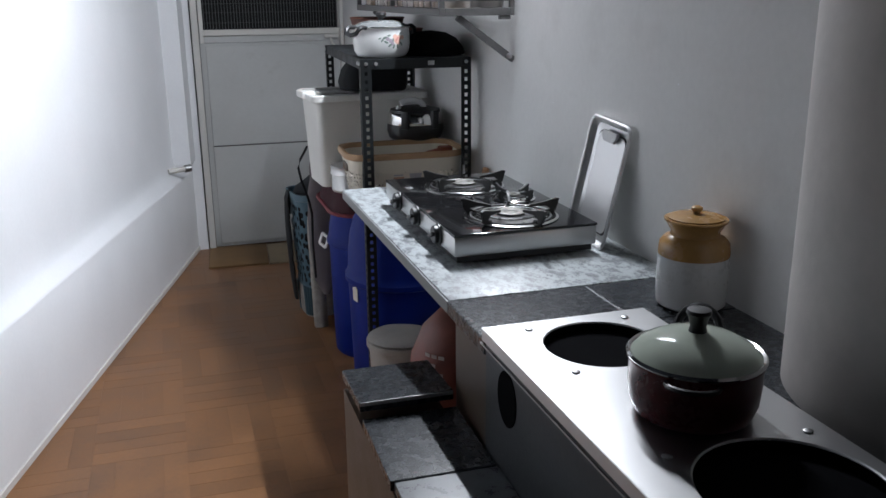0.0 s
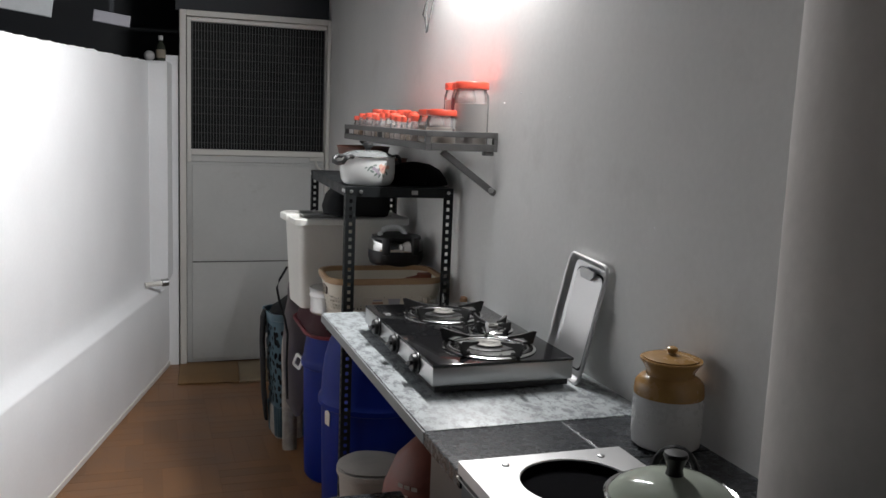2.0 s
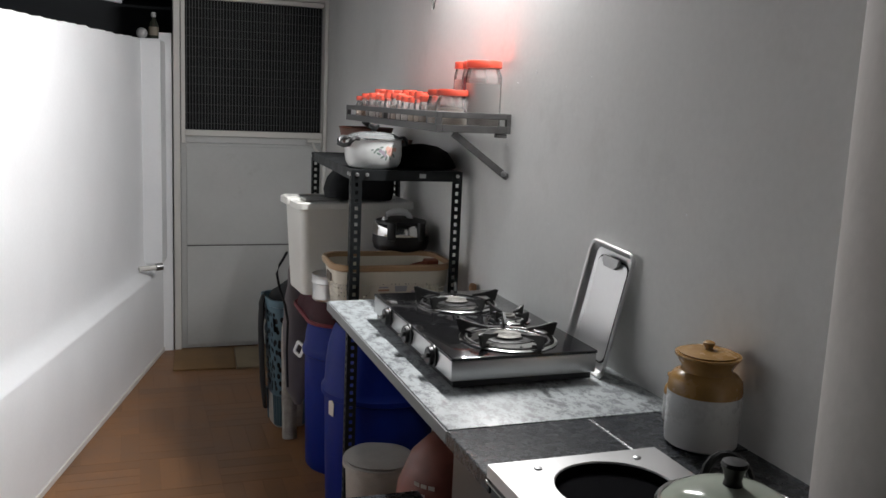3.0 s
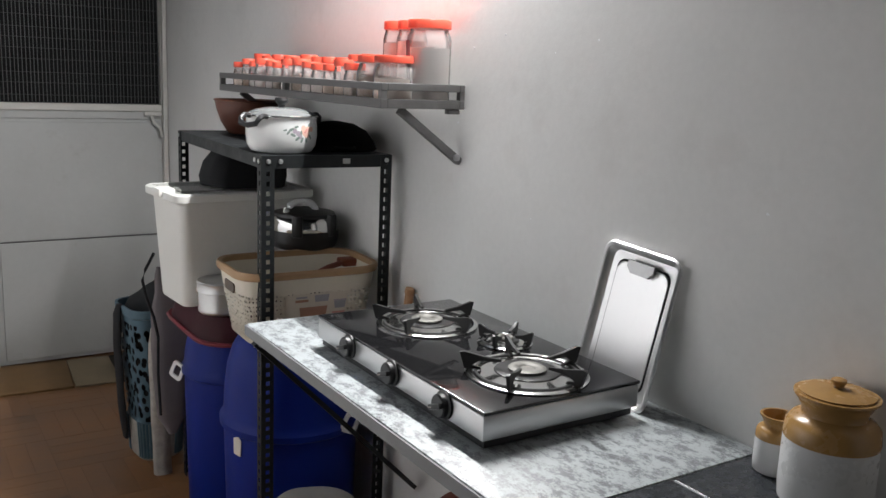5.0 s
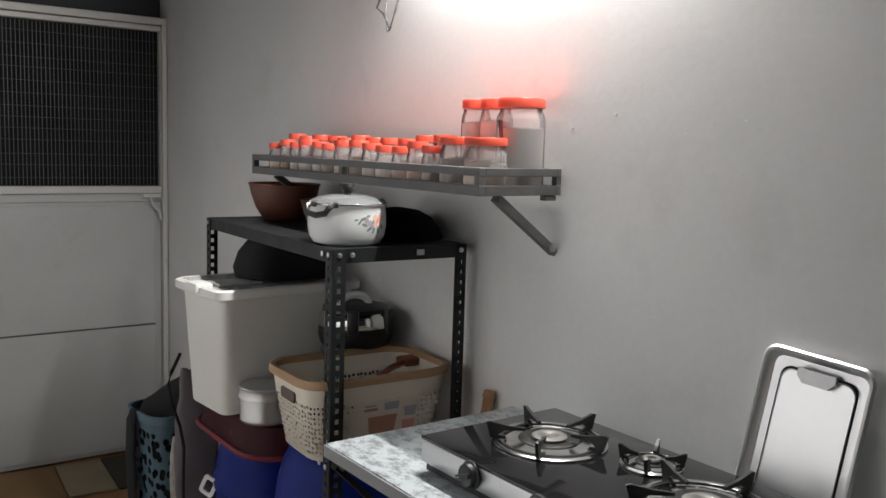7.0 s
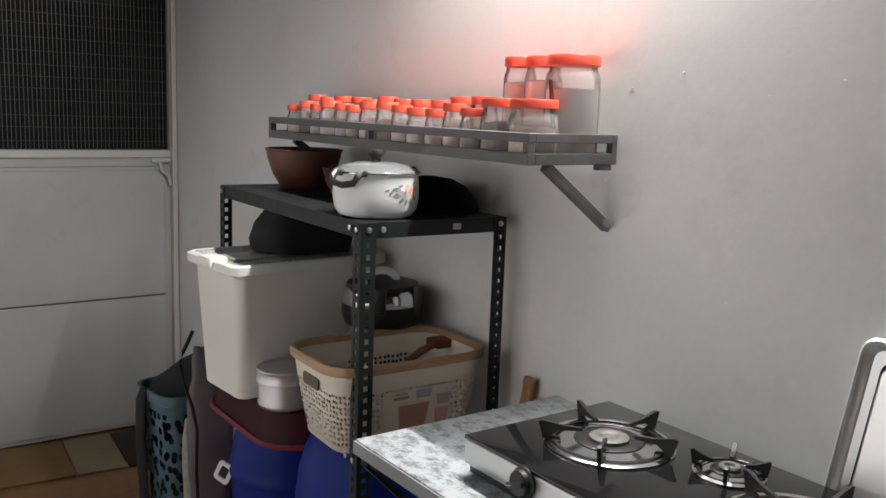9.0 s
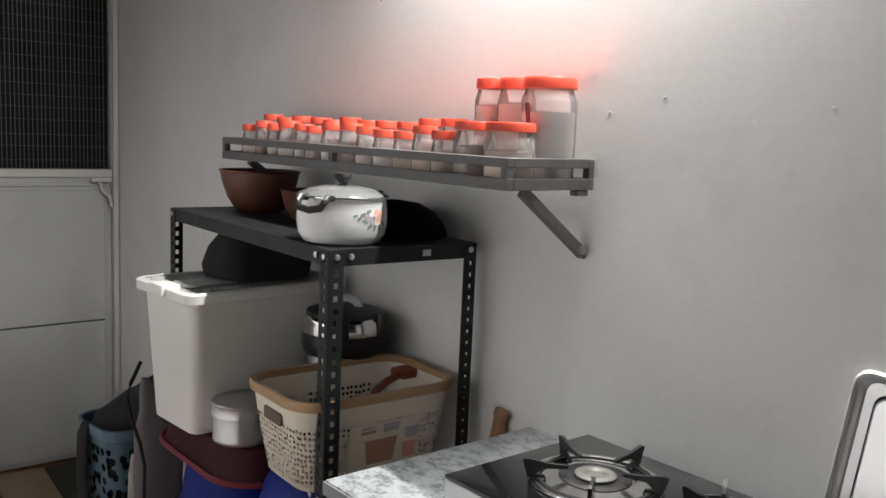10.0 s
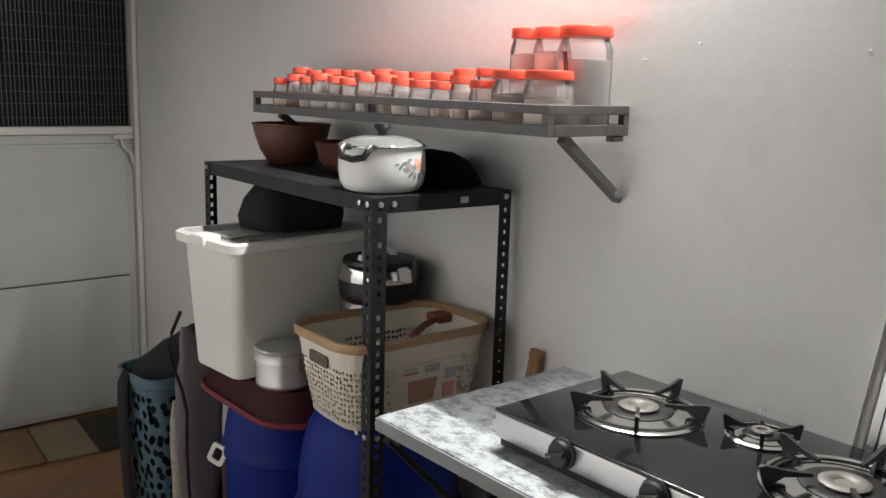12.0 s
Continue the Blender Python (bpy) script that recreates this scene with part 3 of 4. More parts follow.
lid = part("lid", lathe([(0.089, 0.088), (0.078, 0.100), (0.055, 0.112), (0.03, 0.119), (0.006, 0.121)], 48, cap0=False), M["lidglass"], pot, "greenish domed glass lid")
part("lid_rim", lathe([(0.0885, 0.0855), (0.0945, 0.0855), (0.0955, 0.088), (0.0925, 0.0915), (0.0885, 0.0895)], 48, cap0=False, cap1=False), M["chrome"], lid, "bright steel rim")
part("knob", lathe([(0.013, 0.119), (0.011, 0.128), (0.014, 0.140), (0.0175, 0.147), (0.016, 0.152), (0.006, 0.1535)], 24), M["black"], lid)
for a, lift, thick in ((55, 0.040, 0.0065), (-125, 0.004, 0.0038)):
    c, s = math.cos(radians(a)), math.sin(radians(a))
    part("handle", pipe([((0.086 + 0.030 * math.sin(q)) * c + 0.034 * math.cos(q) * s, (0.086 + 0.030 * math.sin(q)) * s - 0.034 * math.cos(q) * c, 0.076 + lift * math.sin(q)) for q in arc(11, 0, 180)], thick, 8), M["black"], pot)

# ---- stoneware jars ----


def crock(x, y, s, lidded, label):
    j = thing("pickle_jar", x, y, 0.874, label, "jar", "stoneware jars")
    part("body", lathe([(0.060 * s, 0.001), (0.066 * s, 0.006), (0.068 * s, 0.03), (0.068 * s, 0.088), (0.0675 * s, 0.112)], 44, cap1=False), M["stoneware"], j, "white glazed lower half")
    part("shoulder", lathe([(0.0677 * s, 0.110), (0.0682 * s, 0.116), (0.066 * s, 0.136), (0.058 * s, 0.146), (0.047 * s, 0.152), (0.046 * s, 0.160), (0.055 * s, 0.176), (0.060 * s, 0.182), (0.060 * s, 0.186), (0.052 * s, 0.186), (0.046 * s, 0.165), (0.044 * s, 0.12)], 44, cap0=False), M["ochre"], j, "ochre brown glazed shoulder")
    if lidded:
        l = part("lid", lathe([(0.052 * s, 0.184), (0.054 * s, 0.189), (0.040 * s, 0.194), (0.012 * s, 0.196)], 44), M["ochre"], j, "ochre lid")
        part("knob", lathe([(0.008, 0.195), (0.0075, 0.199), (0.011, 0.204), (0.011, 0.209), (0.006, 0.212)], 20), M["ochre"], l)
    return j


jar_big = crock(1.797, 4.352, 1.01, True, "white and ochre stoneware pickle jar with a knobbed lid")
jar_big.scale = (1, 1, 0.94)
j2 = crock(1.825, 4.462, 0.5, False, "small open white and brown stoneware jar behind the large one")
j2.scale = (1, 1, 0.52)

# ---- gas stove ----
SX0, SX1, SY0, SY1 = 1.430, 1.782, 4.730, 5.374
st = thing("gas_stove", 1.60, 5.04, 0.8765, "three-burner steel gas stove with a black glass top", "stove")


def sx(x): return x - 1.60


def sy(y): return y - 5.04


part("body", box(sx(SX0), sx(SX1), sy(SY0), sy(SY1), 0.0195, 0.064, 0.003), M["steel"], st, "brushed steel body")
part("glass_top", box(sx(SX0 - 0.001), sx(SX1 + 0.002), sy(SY0 - 0.001), sy(SY1 + 0.001), 0.0645, 0.0715, 0.0025), M["glass"], st, "glossy black glass")
# black block added to fill the gap below the body with shade
part("under_tray", box(sx(SX0 + 0.008), sx(SX1 - 0.008), sy(SY0 + 0.008), sy(SY1 - 0.008), 0.0045, 0.0190), M["black"], st, smooth=None)
for x in (SX0 + 0.03, SX1 - 0.03):
    for y in (SY0 + 0.04, SY1 - 0.04):
        part("foot", lathe([(0.014, 0), (0.016, 0.003), (0.013, 0.013)], 16, sx(x), sy(y)), M["black"], st)
for y in (5.213, 5.032, 4.846):
    k = part("knob", lathe([(0.026, 0), (0.026, 0.004), (0.022, 0.006), (0.0215, 0.014), (0.019, 0.0165)], 28), M["black"], st, at=pose(sx(SX0 - 0.0005), sy(y), 0.045, 0, -90, 0))
    part("grip", box(-0.005, 0.005, -0.019, 0.019, 0.0160, 0.0245, 0.002), M["black"], k, at=pose(0, 0, 0, 0, 0, 20))
    part("mark", box(-0.001, 0.001, 0.006, 0.018, 0.0247, 0.0251), M["ltext"], k, smooth=None, at=pose(0, 0, 0, 0, 0, 20))
GT = 0.0717


def burner(x, y, r, arms, phase):
    b = part("burner", lathe([(r, GT), (r + 0.001, GT + 0.003), (r - 0.004, GT + 0.006), (r * 0.90, GT + 0.005), (r * 0.87, GT + 0.0015), (r * 0.80, GT + 0.0015), (r * 0.58, GT + 0.0065), (r * 0.54, GT + 0.0065), (r * 0.5, GT + 0.002), (r * 0.2, GT + 0.001)], 48, sx(x), sy(y)), M["chrome"], st, "polished steel drip ring")
    part("burner_head", lathe([(r * 0.53, GT + 0.002), (r * 0.53, GT + 0.008), (r * 0.48, GT + 0.010), (r * 0.36, GT + 0.008)], 36, sx(x), sy(y)), M["iron"], b)
    part("burner_cap", lathe([(r * 0.30, GT + 0.008), (r * 0.31, GT + 0.013), (r * 0.27, GT + 0.0155), (r * 0.16, GT + 0.015), (r * 0.12, GT + 0.011)], 32, sx(x), sy(y)), M["cap"], b, "pale brass-grey cap")
    sup = part("pan_support", lathe([(r * 0.82, GT + 0.003), (r * 0.86, GT + 0.003), (r * 0.86, GT + 0.0065), (r * 0.82, GT + 0.0065)], 40, sx(x), sy(y), cap0=False, cap1=False), M["iron"], st, "black iron pan support")
    for i in range(arms):
        a = radians(phase + 360 * i / arms)
        bm = bmesh.new()
        h = 0.036 if r > 0.08 else 0.030
        prof = [(r * 0.74, 0.004), (r * 1.02, 0.006), (r * 1.06, h * 0.6), (r * 1.10, h), (r * 1.03, h + 0.002), (r * 0.72, h - 0.006), (r * 0.42, h - 0.010), (r * 0.42, h - 0.015), (r * 0.78, h - 0.015), (r * 0.90, 0.012), (r * 0.76, 0.009)]
        rings([[(p * math.cos(a) - w * math.sin(a) + sx(x), p * math.sin(a) + w * math.cos(a) + sy(y), GT + z) for p, z in prof] for w in (-0.0032, 0.0032)], bm)
        part("arm", bm, M["iron"], sup, smooth=None)


burner(1.617, 5.214, 0.111, 5, 216)
burner(1.612, 4.850, 0.115, 5, 216)
burner(1.690, 5.024, 0.056, 4, 30)

# steel tray leaning on the wall behind the stove
tr = thing("steel_tray", 1.797, 4.834, 0.8765, "shiny rectangular steel tray leaning upright on the wall", "tray")
tr.matrix_basis = pose(1.797, 4.834, 0.8765, 0, 11.0, 0) @ pose(0, 0, 0, 3.0, 0, 0)
TH, TW = 0.302, 0.203


def tring(w, h, r, d):
    return [(d, x, y + TH / 2) for x, y, z in rrect(w, h, r, 0)]


part("pan", rings([tring(TW - 0.014, TH - 0.014, 0.020, 0.003), tring(TW - 0.024, TH - 0.024, 0.018, 0.009), tring(TW - 0.030, TH - 0.030, 0.018, 0.016), tring(TW - 0.062, TH - 0.066, 0.020, 0.019), tring(TW - 0.068, TH - 0.072, 0.020, 0.015)], cap0=False), M["traysteel"], tr)
# black ring puts the shade of the pressed crease into colour
part("groove", rings([tring(TW - 0.058, TH - 0.060, 0.020, 0.0165), tring(TW - 0.064, TH - 0.068, 0.020, 0.0145)], cap0=False, cap1=False), M["black"], tr, "pressed groove coloured black for its shade")
part("rolled_rim", rings([tring(TW - 0.014, TH - 0.014, 0.020, 0.004), tring(TW - 0.012, TH - 0.012, 0.020, 0.0), tring(TW - 0.004, TH - 0.004, 0.024, -0.002), tring(TW + 0.004, TH + 0.004, 0.027, 0.001), tring(TW, TH, 0.025, 0.006), tring(TW - 0.014, TH - 0.014, 0.020, 0.004)], cap0=False, cap1=False), M["rimsteel"], tr, "broad satin rim")
part("grip", rings([[(d, -0.035 + a, z) for a, z in ((0, 0.262), (0.012, 0.250), (0.058, 0.250), (0.07, 0.262), (0.07, 0.275), (0, 0.275))] for d in (0.004, 0.012)]), M["dsteel"], tr, "pressed steel grip")

# ---- slotted angle rack ----
RX0, RX1, RY0, RY1, RT, RL = 1.475, 1.849, 5.7765, 6.6635, 1.262, 0.756
rk = thing("slotted_rack", (RX0 + RX1) / 2, (RY0 + RY1) / 2, 0, "black slotted-angle iron rack with a top shelf", "rack", rz=-2.6)
cx0, cy0 = (RX0 + RX1) / 2, (RY0 + RY1) / 2


def slotted(length, width, pitch=0.026):
    """A flat strip along z with a row of slots, in the plane x = 0."""
    bm = bmesh.new()
    t = 0.0011
    side = width * 0.34
    hw = width / 2
    for a, b in ((-hw, -hw + side), (hw - side, hw)):
        box(-t, t, a, b, 0, length, 0, bm)
    z = 0.0
    while z < length - 0.002:
        box(-t, t, -hw + side, hw - side, z, min(z + pitch * 0.52, length), 0, bm)
        z += pitch
    return bm


FL = 0.034
flange = mesh_of("flange", slotted(RT, FL), M["rack"], None)
for i, (x, sxn) in enumerate(((RX0, 1), (RX1, -1))):
    for y, syn in ((RY0, 1), (RY1, -1)):
        p = new("post")
        p.parent, p.location = rk, (x - cx0, y - cy0, 0)
        a = new("flange", flange)
        a.parent, a.location = p, (0, syn * FL / 2, 0)
        b = new("flange", flange)
        b.parent = p
        b.matrix_basis = pose(sxn * FL / 2, 0, 0, 0, 0, 90)


def shelf_pan(z, drop):
    w, d = RX1 - RX0 - 0.003, RY1 - RY0 - 0.003
    return rings([rrect(w - 0.004, d - 0.004, 0.001, z - drop, 1), rrect(w, d, 0.002, z - drop, 1), rrect(w, d, 0.002, z, 1)], cap0=False)


part("shelf", shelf_pan(RT + 0.001, 0.034), M["rack"], rk, smooth=None)
bolt = mesh_of("bolt", lathe([(0.0065, 0), (0.0065, 0.003), (0.003, 0.0045)], 8), M["steel"], 30)
for z in (RT - 0.014, RL - 0.016):
    for x, y, m in ((RX0, RY0 + 0.017, (0, -90, 0)), (RX0, RY0 + 0.05, (0, -90, 0)), (RX0 + 0.017, RY0, (90, 0, 0)), (RX0 + 0.05, RY0, (90, 0, 0)), (RX1 - 0.017, RY0, (90, 0, 0)), (RX0, RY1 - 0.017, (0, -90, 0))):
        o = new("bolt", bolt)
        o.parent, o.matrix_basis = rk, pose(x - cx0 - (0.0015 if m[1] else 0), y - cy0 - (0.0015 if m[0] else 0), z, *m)
part("clip", box(1.70 - cx0, 1.722 - cx0, RY0 - cy0 - 0.004, RY0 - cy0 - 0.0016, RT - 0.022, RT - 0.008, 0.001), M["dsteel"], rk)

# ---- wall shelf of angle iron ----
WX0, WX1, WY0, WY1, WT, WB = 1.629, 1.866, 5.474, 6.636, 1.463, 1.403
ws = thing("wall_shelf", 1.75, 6.06, WB, "grey angle-iron wall shelf on diagonal brackets", "shelf")


def wx(x): return x - 1.75


def wy(y): return y - 6.06


for z0, z1 in ((0.0, 0.022), (WT - WB - 0.018, WT - WB)):
    part("front_rail", box(wx(WX0), wx(WX0 + 0.018), wy(WY0), wy(WY1), z0, z1, 0.0015), M["shelfm"], ws, smooth=None)
    part("back_rail", box(wx(WX1 - 0.014), wx(WX1), wy(WY0), wy(WY1), z0, z1, 0.0015), M["shelfm"], ws, smooth=None)
    for y in (WY0, WY1 - 0.018):
        part("end_rail", box(wx(WX0 + 0.0182), wx(WX1 - 0.0142), wy(y), wy(y + 0.018), z0, z1, 0.0015), M["shelfm"], ws, smooth=None)
for y in (WY0, 6.06, WY1 - 0.018):
    part("upright", box(wx(WX0 + 0.001), wx(WX0 + 0.017), wy(y + 0.001), wy(y + 0.017), 0.0222, WT - WB - 0.0182), M["shelfm"], ws, smooth=None)
part("upright", box(wx(WX1 - 0.0135), wx(WX1), wy(WY0 + 0.001), wy(WY0 + 0.017), 0.0222, WT - WB - 0.0182), M["shelfm"], ws, smooth=None)
part("board", box(wx(WX0 + 0.0185), wx(WX1 - 0.015), wy(WY0 + 0.0185), wy(WY1 - 0.0185), 0.004, 0.012), M["shelfm"], ws, smooth=None)
for y in (5.492, 6.585):
    br = part("bracket", bar((wx(1.69), wy(y), -0.004), (wx(1.869), wy(y), -0.132), 0.02, 0.018), M["shelfm"], ws, smooth=None)
    part("bolt", lathe([(0.009, 0), (0.009, 0.006), (0.004, 0.009)], 10), M["dsteel"], br, at=pose(wx(1.852), wy(y) - 0.011, -0.120, 90, 0, 0))
part("lug", box(wx(1.82), wx(1.855), wy(WY0 + 0.002), wy(WY0 + 0.02), -0.012, -0.0005, 0.002), M["shelfm"], ws, smooth=None)


def lid_jar(x, y, r, h, fill, content, label, tall=False):
    z = WB + 0.0125
    j = thing("lidded_jar", x, y, z, label, "jar", "red-lidded jars on the shelf")
    n = 0.86
    k = 0.022 if tall else 0.018
    part("body", lathe([(r * 0.9, 0.0), (r, 0.005), (r, h - k - 0.026), (r * 0.97, h - k - 0.018), (r * n, h - k - 0.006), (r * n, h - k + 0.003)], 28, cap1=False), M["jar"], j, "clear plastic")
    part("contents", lathe([(r * 0.86, 0.003), (r * 0.93, 0.007), (r * 0.93, h * fill), (r * 0.3, h * fill + 0.004)], 24), M[content], j)
    part("lid", lathe([(r * 0.90, h - k), (r * 0.97, h - k + 0.001), (r * 0.97, h - 0.003), (r * 0.93, h), (r * 0.4, h - 0.0015)], 30), M["red"], j, "bright red screw lid")
    return j


lid_jar(1.796, 5.540, 0.056, 0.202, 0.66, "powder", "large clear jar of white powder with a red lid", True)
lid_jar(1.806, 5.640, 0.040, 0.203, 0.74, "powder", "tall clear jar of white powder with a red lid", True)
lid_jar(1.800, 5.709, 0.036, 0.203, 0.72, "powder", "tall narrow clear jar with a red lid", True)
scoop = thing("spoon", 1.727, 5.525, WB + 0.013, "thin dark red spoon leaning on the large jar", "spoon")
part("handle", bar((-0.002, -0.012, 0.055), (0.006, 0.012, 0.15), 0.008, 0.004), M["maroon"], scoop, smooth=None)
part("bowl", lathe([(0.001, 0.03), (0.007, 0.035), (0.008, 0.05), (0.003, 0.06)], 10, 0, -0.013), M["maroon"], scoop)
part("stem", bar((-0.002, -0.013, 0.0), (-0.002, -0.013, 0.032), 0.004, 0.004), M["maroon"], scoop, smooth=None)
lid_jar(1.700, 5.545, 0.050, 0.112, 0.5, "spice", "squat clear jar with a red lid")
lid_jar(1.698, 5.642, 0.044, 0.112, 0.55, "spice2", "squat clear jar with a red lid")
rnd = random.Random(4)
y = 5.715
k = 0
while y < 6.56:
    r = 0.027 + 0.004 * (k % 3 == 0) + rnd.uniform(-0.003, 0.002)
    lid_jar(1.683 + rnd.uniform(-0.003, 0.003), y, r, 0.094 + rnd.uniform(-0.009, 0.006), rnd.uniform(0.25, 0.6), rnd.choice(["spice", "spice2", "powder", "powder", "spice"]), "small clear spice jar with a red lid")
    y += 2 * r + 0.010 + rnd.uniform(0, 0.012)
    k += 1
y = 5.80
while y < 6.60:
    r = 0.029 + rnd.uniform(-0.001, 0.003)
    lid_jar(1.772 + rnd.uniform(-0.01, 0.01), y, r, 0.114 + rnd.uniform(-0.008, 0.004), rnd.uniform(0.25, 0.6), rnd.choice(["spice", "spice2", "powder", "powder", "spice"]), "small clear spice jar with a red lid")
    y += 2 * r + 0.014 + rnd.uniform(0, 0.015)

# ---- on the rack's top ----
RTZ = RT + 0.0012
wp = thing("enamel_pot", 1.552, 5.892, RTZ, "white enamel pot with a printed rose, lid and black handles", "pot", rz=0)
prof = [(0.070, 0.0), (0.082, 0.004), (0.092, 0.020), (0.096, 0.045), (0.0955, 0.07), (0.093, 0.092), (0.095, 0.096)]


def pot_r(z):
    for (r0, z0), (r1, z1) in zip(prof, prof[1:]):
        if z0 <= z <= z1:
            return r0 + (r1 - r0) * (z - z0) / (z1 - z0)
    return 0.09


part("body", lathe(prof + [(0.089, 0.096), (0.088, 0.02), (0.06, 0.006)], 48), M["enamel"], wp)
lid = part("lid", lathe([(0.0955, 0.0965), (0.097, 0.099), (0.092, 0.103), (0.07, 0.113), (0.04, 0.119), (0.01, 0.120)], 48, cap0=False), M["potlid"], wp, "smoky glass lid")
part("lid_rim", lathe([(0.096, 0.0962), (0.0985, 0.0975), (0.0985, 0.0995), (0.0965, 0.1005)], 48, cap0=False, cap1=False), M["chrome"], lid)
part("knob", lathe([(0.010, 0.118), (0.009, 0.126), (0.014, 0.131), (0.019, 0.138), (0.017, 0.145), (0.005, 0.147)], 24), M["black"], lid)
for a in (206, 26):
    c, s = math.cos(radians(a)), math.sin(radians(a))
    loop = []
    for out, side, z in ((0.090, -0.030, 0.098), (0.108, -0.032, 0.100), (0.121, -0.031, 0.092), (0.127, -0.026, 0.080), (0.129, 0.0, 0.075), (0.127, 0.026, 0.080), (0.121, 0.031, 0.092), (0.108, 0.032, 0.100), (0.090, 0.030, 0.098)):
        loop.append((out * c + side * s, out * s - side * c, z))
    part("handle", pipe(loop, 0.0075, 8), M["black"], wp, "black moulded loop handle")


def petal(ang, z, s, material, rot=0.0, thin=1.0):
    """A little printed patch lying on the pot's side."""
    lift = {"rose": 0.0006, "mauve": 0.0009, "leaf": 0.0012, "pink": 0.0015}[material]
    pts = []
    for k in range(9):
        q = 6.28318 * k / 9
        u, v = s * math.cos(q), s * thin * math.sin(q)
        u, v = u * math.cos(rot) - v * math.sin(rot), u * math.sin(rot) + v * math.cos(rot)
        rr = pot_r(z + v) + lift
        aa = ang + u / rr
        pts.append((rr * math.cos(aa), rr * math.sin(aa), z + v))
    bm = bmesh.new()
    bm.faces.new([bm.verts.new(p) for p in pts])
    part("printed_petal", bm, M[material], wp, smooth=None)


FA = radians(-80)
for du, z, s, m in ((0.10, 0.060, 0.0095, "rose"), (0.17, 0.066, 0.007, "rose"), (0.06, 0.068, 0.007, "rose"), (0.13, 0.052, 0.007, "rose"), (0.27, 0.066, 0.0055, "rose"),
                    (-0.06, 0.056, 0.0055, "mauve"), (-0.13, 0.062, 0.005, "mauve"), (-0.02, 0.047, 0.005, "mauve")):
    petal(FA + du * 1.45, z, s * 1.3, m)
for du, z, s, rot in ((-0.20, 0.066, 0.006, 0.4), (-0.26, 0.058, 0.005, 0.9), (-0.17, 0.052, 0.006, -0.4), (-0.08, 0.042, 0.006, 0.7), (0.02, 0.038, 0.006, 1.2), (0.12, 0.038, 0.006, 1.8),
                      (0.22, 0.046, 0.006, 2.2), (-0.32, 0.064, 0.004, 0.3), (-0.10, 0.073, 0.005, 0.2), (0.20, 0.078, 0.005, 0.8), (0.0, 0.058, 0.005, 1.5)):
    petal(FA + du * 1.45, z, s * 1.35, "leaf", rot, 0.45)
# rose outline of paler petals
for du, z in ((0.10, 0.060), (0.12, 0.064)):
    petal(FA + du * 1.45, z, 0.006, "pink", 0.5, 0.6)

solid("clay_bowl", lathe([(0.055, 0.0), (0.065, 0.004), (0.088, 0.040), (0.102, 0.080), (0.108, 0.108), (0.112, 0.111), (0.110, 0.114), (0.104, 0.112), (0.096, 0.08), (0.08, 0.04), (0.05, 0.012)], 44), M["bowl"],
      "deep reddish-brown clay bowl on the rack", "bowl", at=pose(1.685, 6.515, RTZ))
solid("clay_bowl", lathe([(0.05, 0.0), (0.06, 0.004), (0.078, 0.035), (0.088, 0.075), (0.091, 0.078), (0.084, 0.076), (0.07, 0.035), (0.045, 0.01)], 40), M["bowl"],
      "smaller dark brown clay bowl beside the deep one", "bowl", at=pose(1.715, 6.27, RTZ))
kd = thing("iron_wok", 1.742, 5.962, RTZ, "black iron wok lying upside down on the rack", "wok")
part("body", lathe([(0.122, 0.0), (0.126, 0.003), (0.116, 0.026), (0.094, 0.054), (0.058, 0.073), (0.012, 0.080)], 40), M["soot"], kd)
for a in (80, 260):
    c, s = math.cos(radians(a)), math.sin(radians(a))
    part("handle", pipe([((0.114 + 0.028 * math.sin(q)) * c + 0.028 * math.cos(q) * s, (0.114 + 0.028 * math.sin(q)) * s - 0.028 * math.cos(q) * c, 0.012) for q in arc(9, 0, 180)], 0.005, 8), M["soot"], kd)
# ---- on the rack's lower shelf ----
tb = thing("maroon_basin", 1.622, 6.352, 0.652, "upturned maroon plastic basin with a dull red rim on the drum", "basin")
part("bowl", rings([rrect(0.425, 0.505, 0.12, 0.004), rrect(0.42, 0.50, 0.12, 0.012), rrect(0.385, 0.465, 0.11, 0.070), rrect(0.375, 0.455, 0.10, 0.082), rrect(0.355, 0.435, 0.09, 0.085)]), M["tub"], tb)
part("rim", rings([rrect(0.422, 0.502, 0.12, -0.002), rrect(0.446, 0.526, 0.13, 0.0), rrect(0.450, 0.530, 0.13, 0.008), rrect(0.440, 0.520, 0.13, 0.013), rrect(0.421, 0.501, 0.12, 0.010), rrect(0.422, 0.502, 0.12, -0.002)], cap0=False, cap1=False), M["tubr"], tb, "dull red rolled rim")
TZ = 0.738
BZ = 0.732

bx = thing("storage_box", 1.588, 6.414, TZ + 0.0245, "tall milky-white plastic storage box with a lid", "box", rz=4)
BW, BD = 0.450, 0.290
part("body", rings([rrect(BW - 0.055, BD - 0.07, 0.028, -0.024), rrect(BW - 0.05, BD - 0.065, 0.03, -0.018), rrect(BW - 0.018, BD - 0.022, 0.03, 0.30), rrect(BW - 0.012, BD - 0.016, 0.03, 0.304), rrect(BW - 0.012, BD - 0.016, 0.03, 0.312)]), M["boxp"], bx)
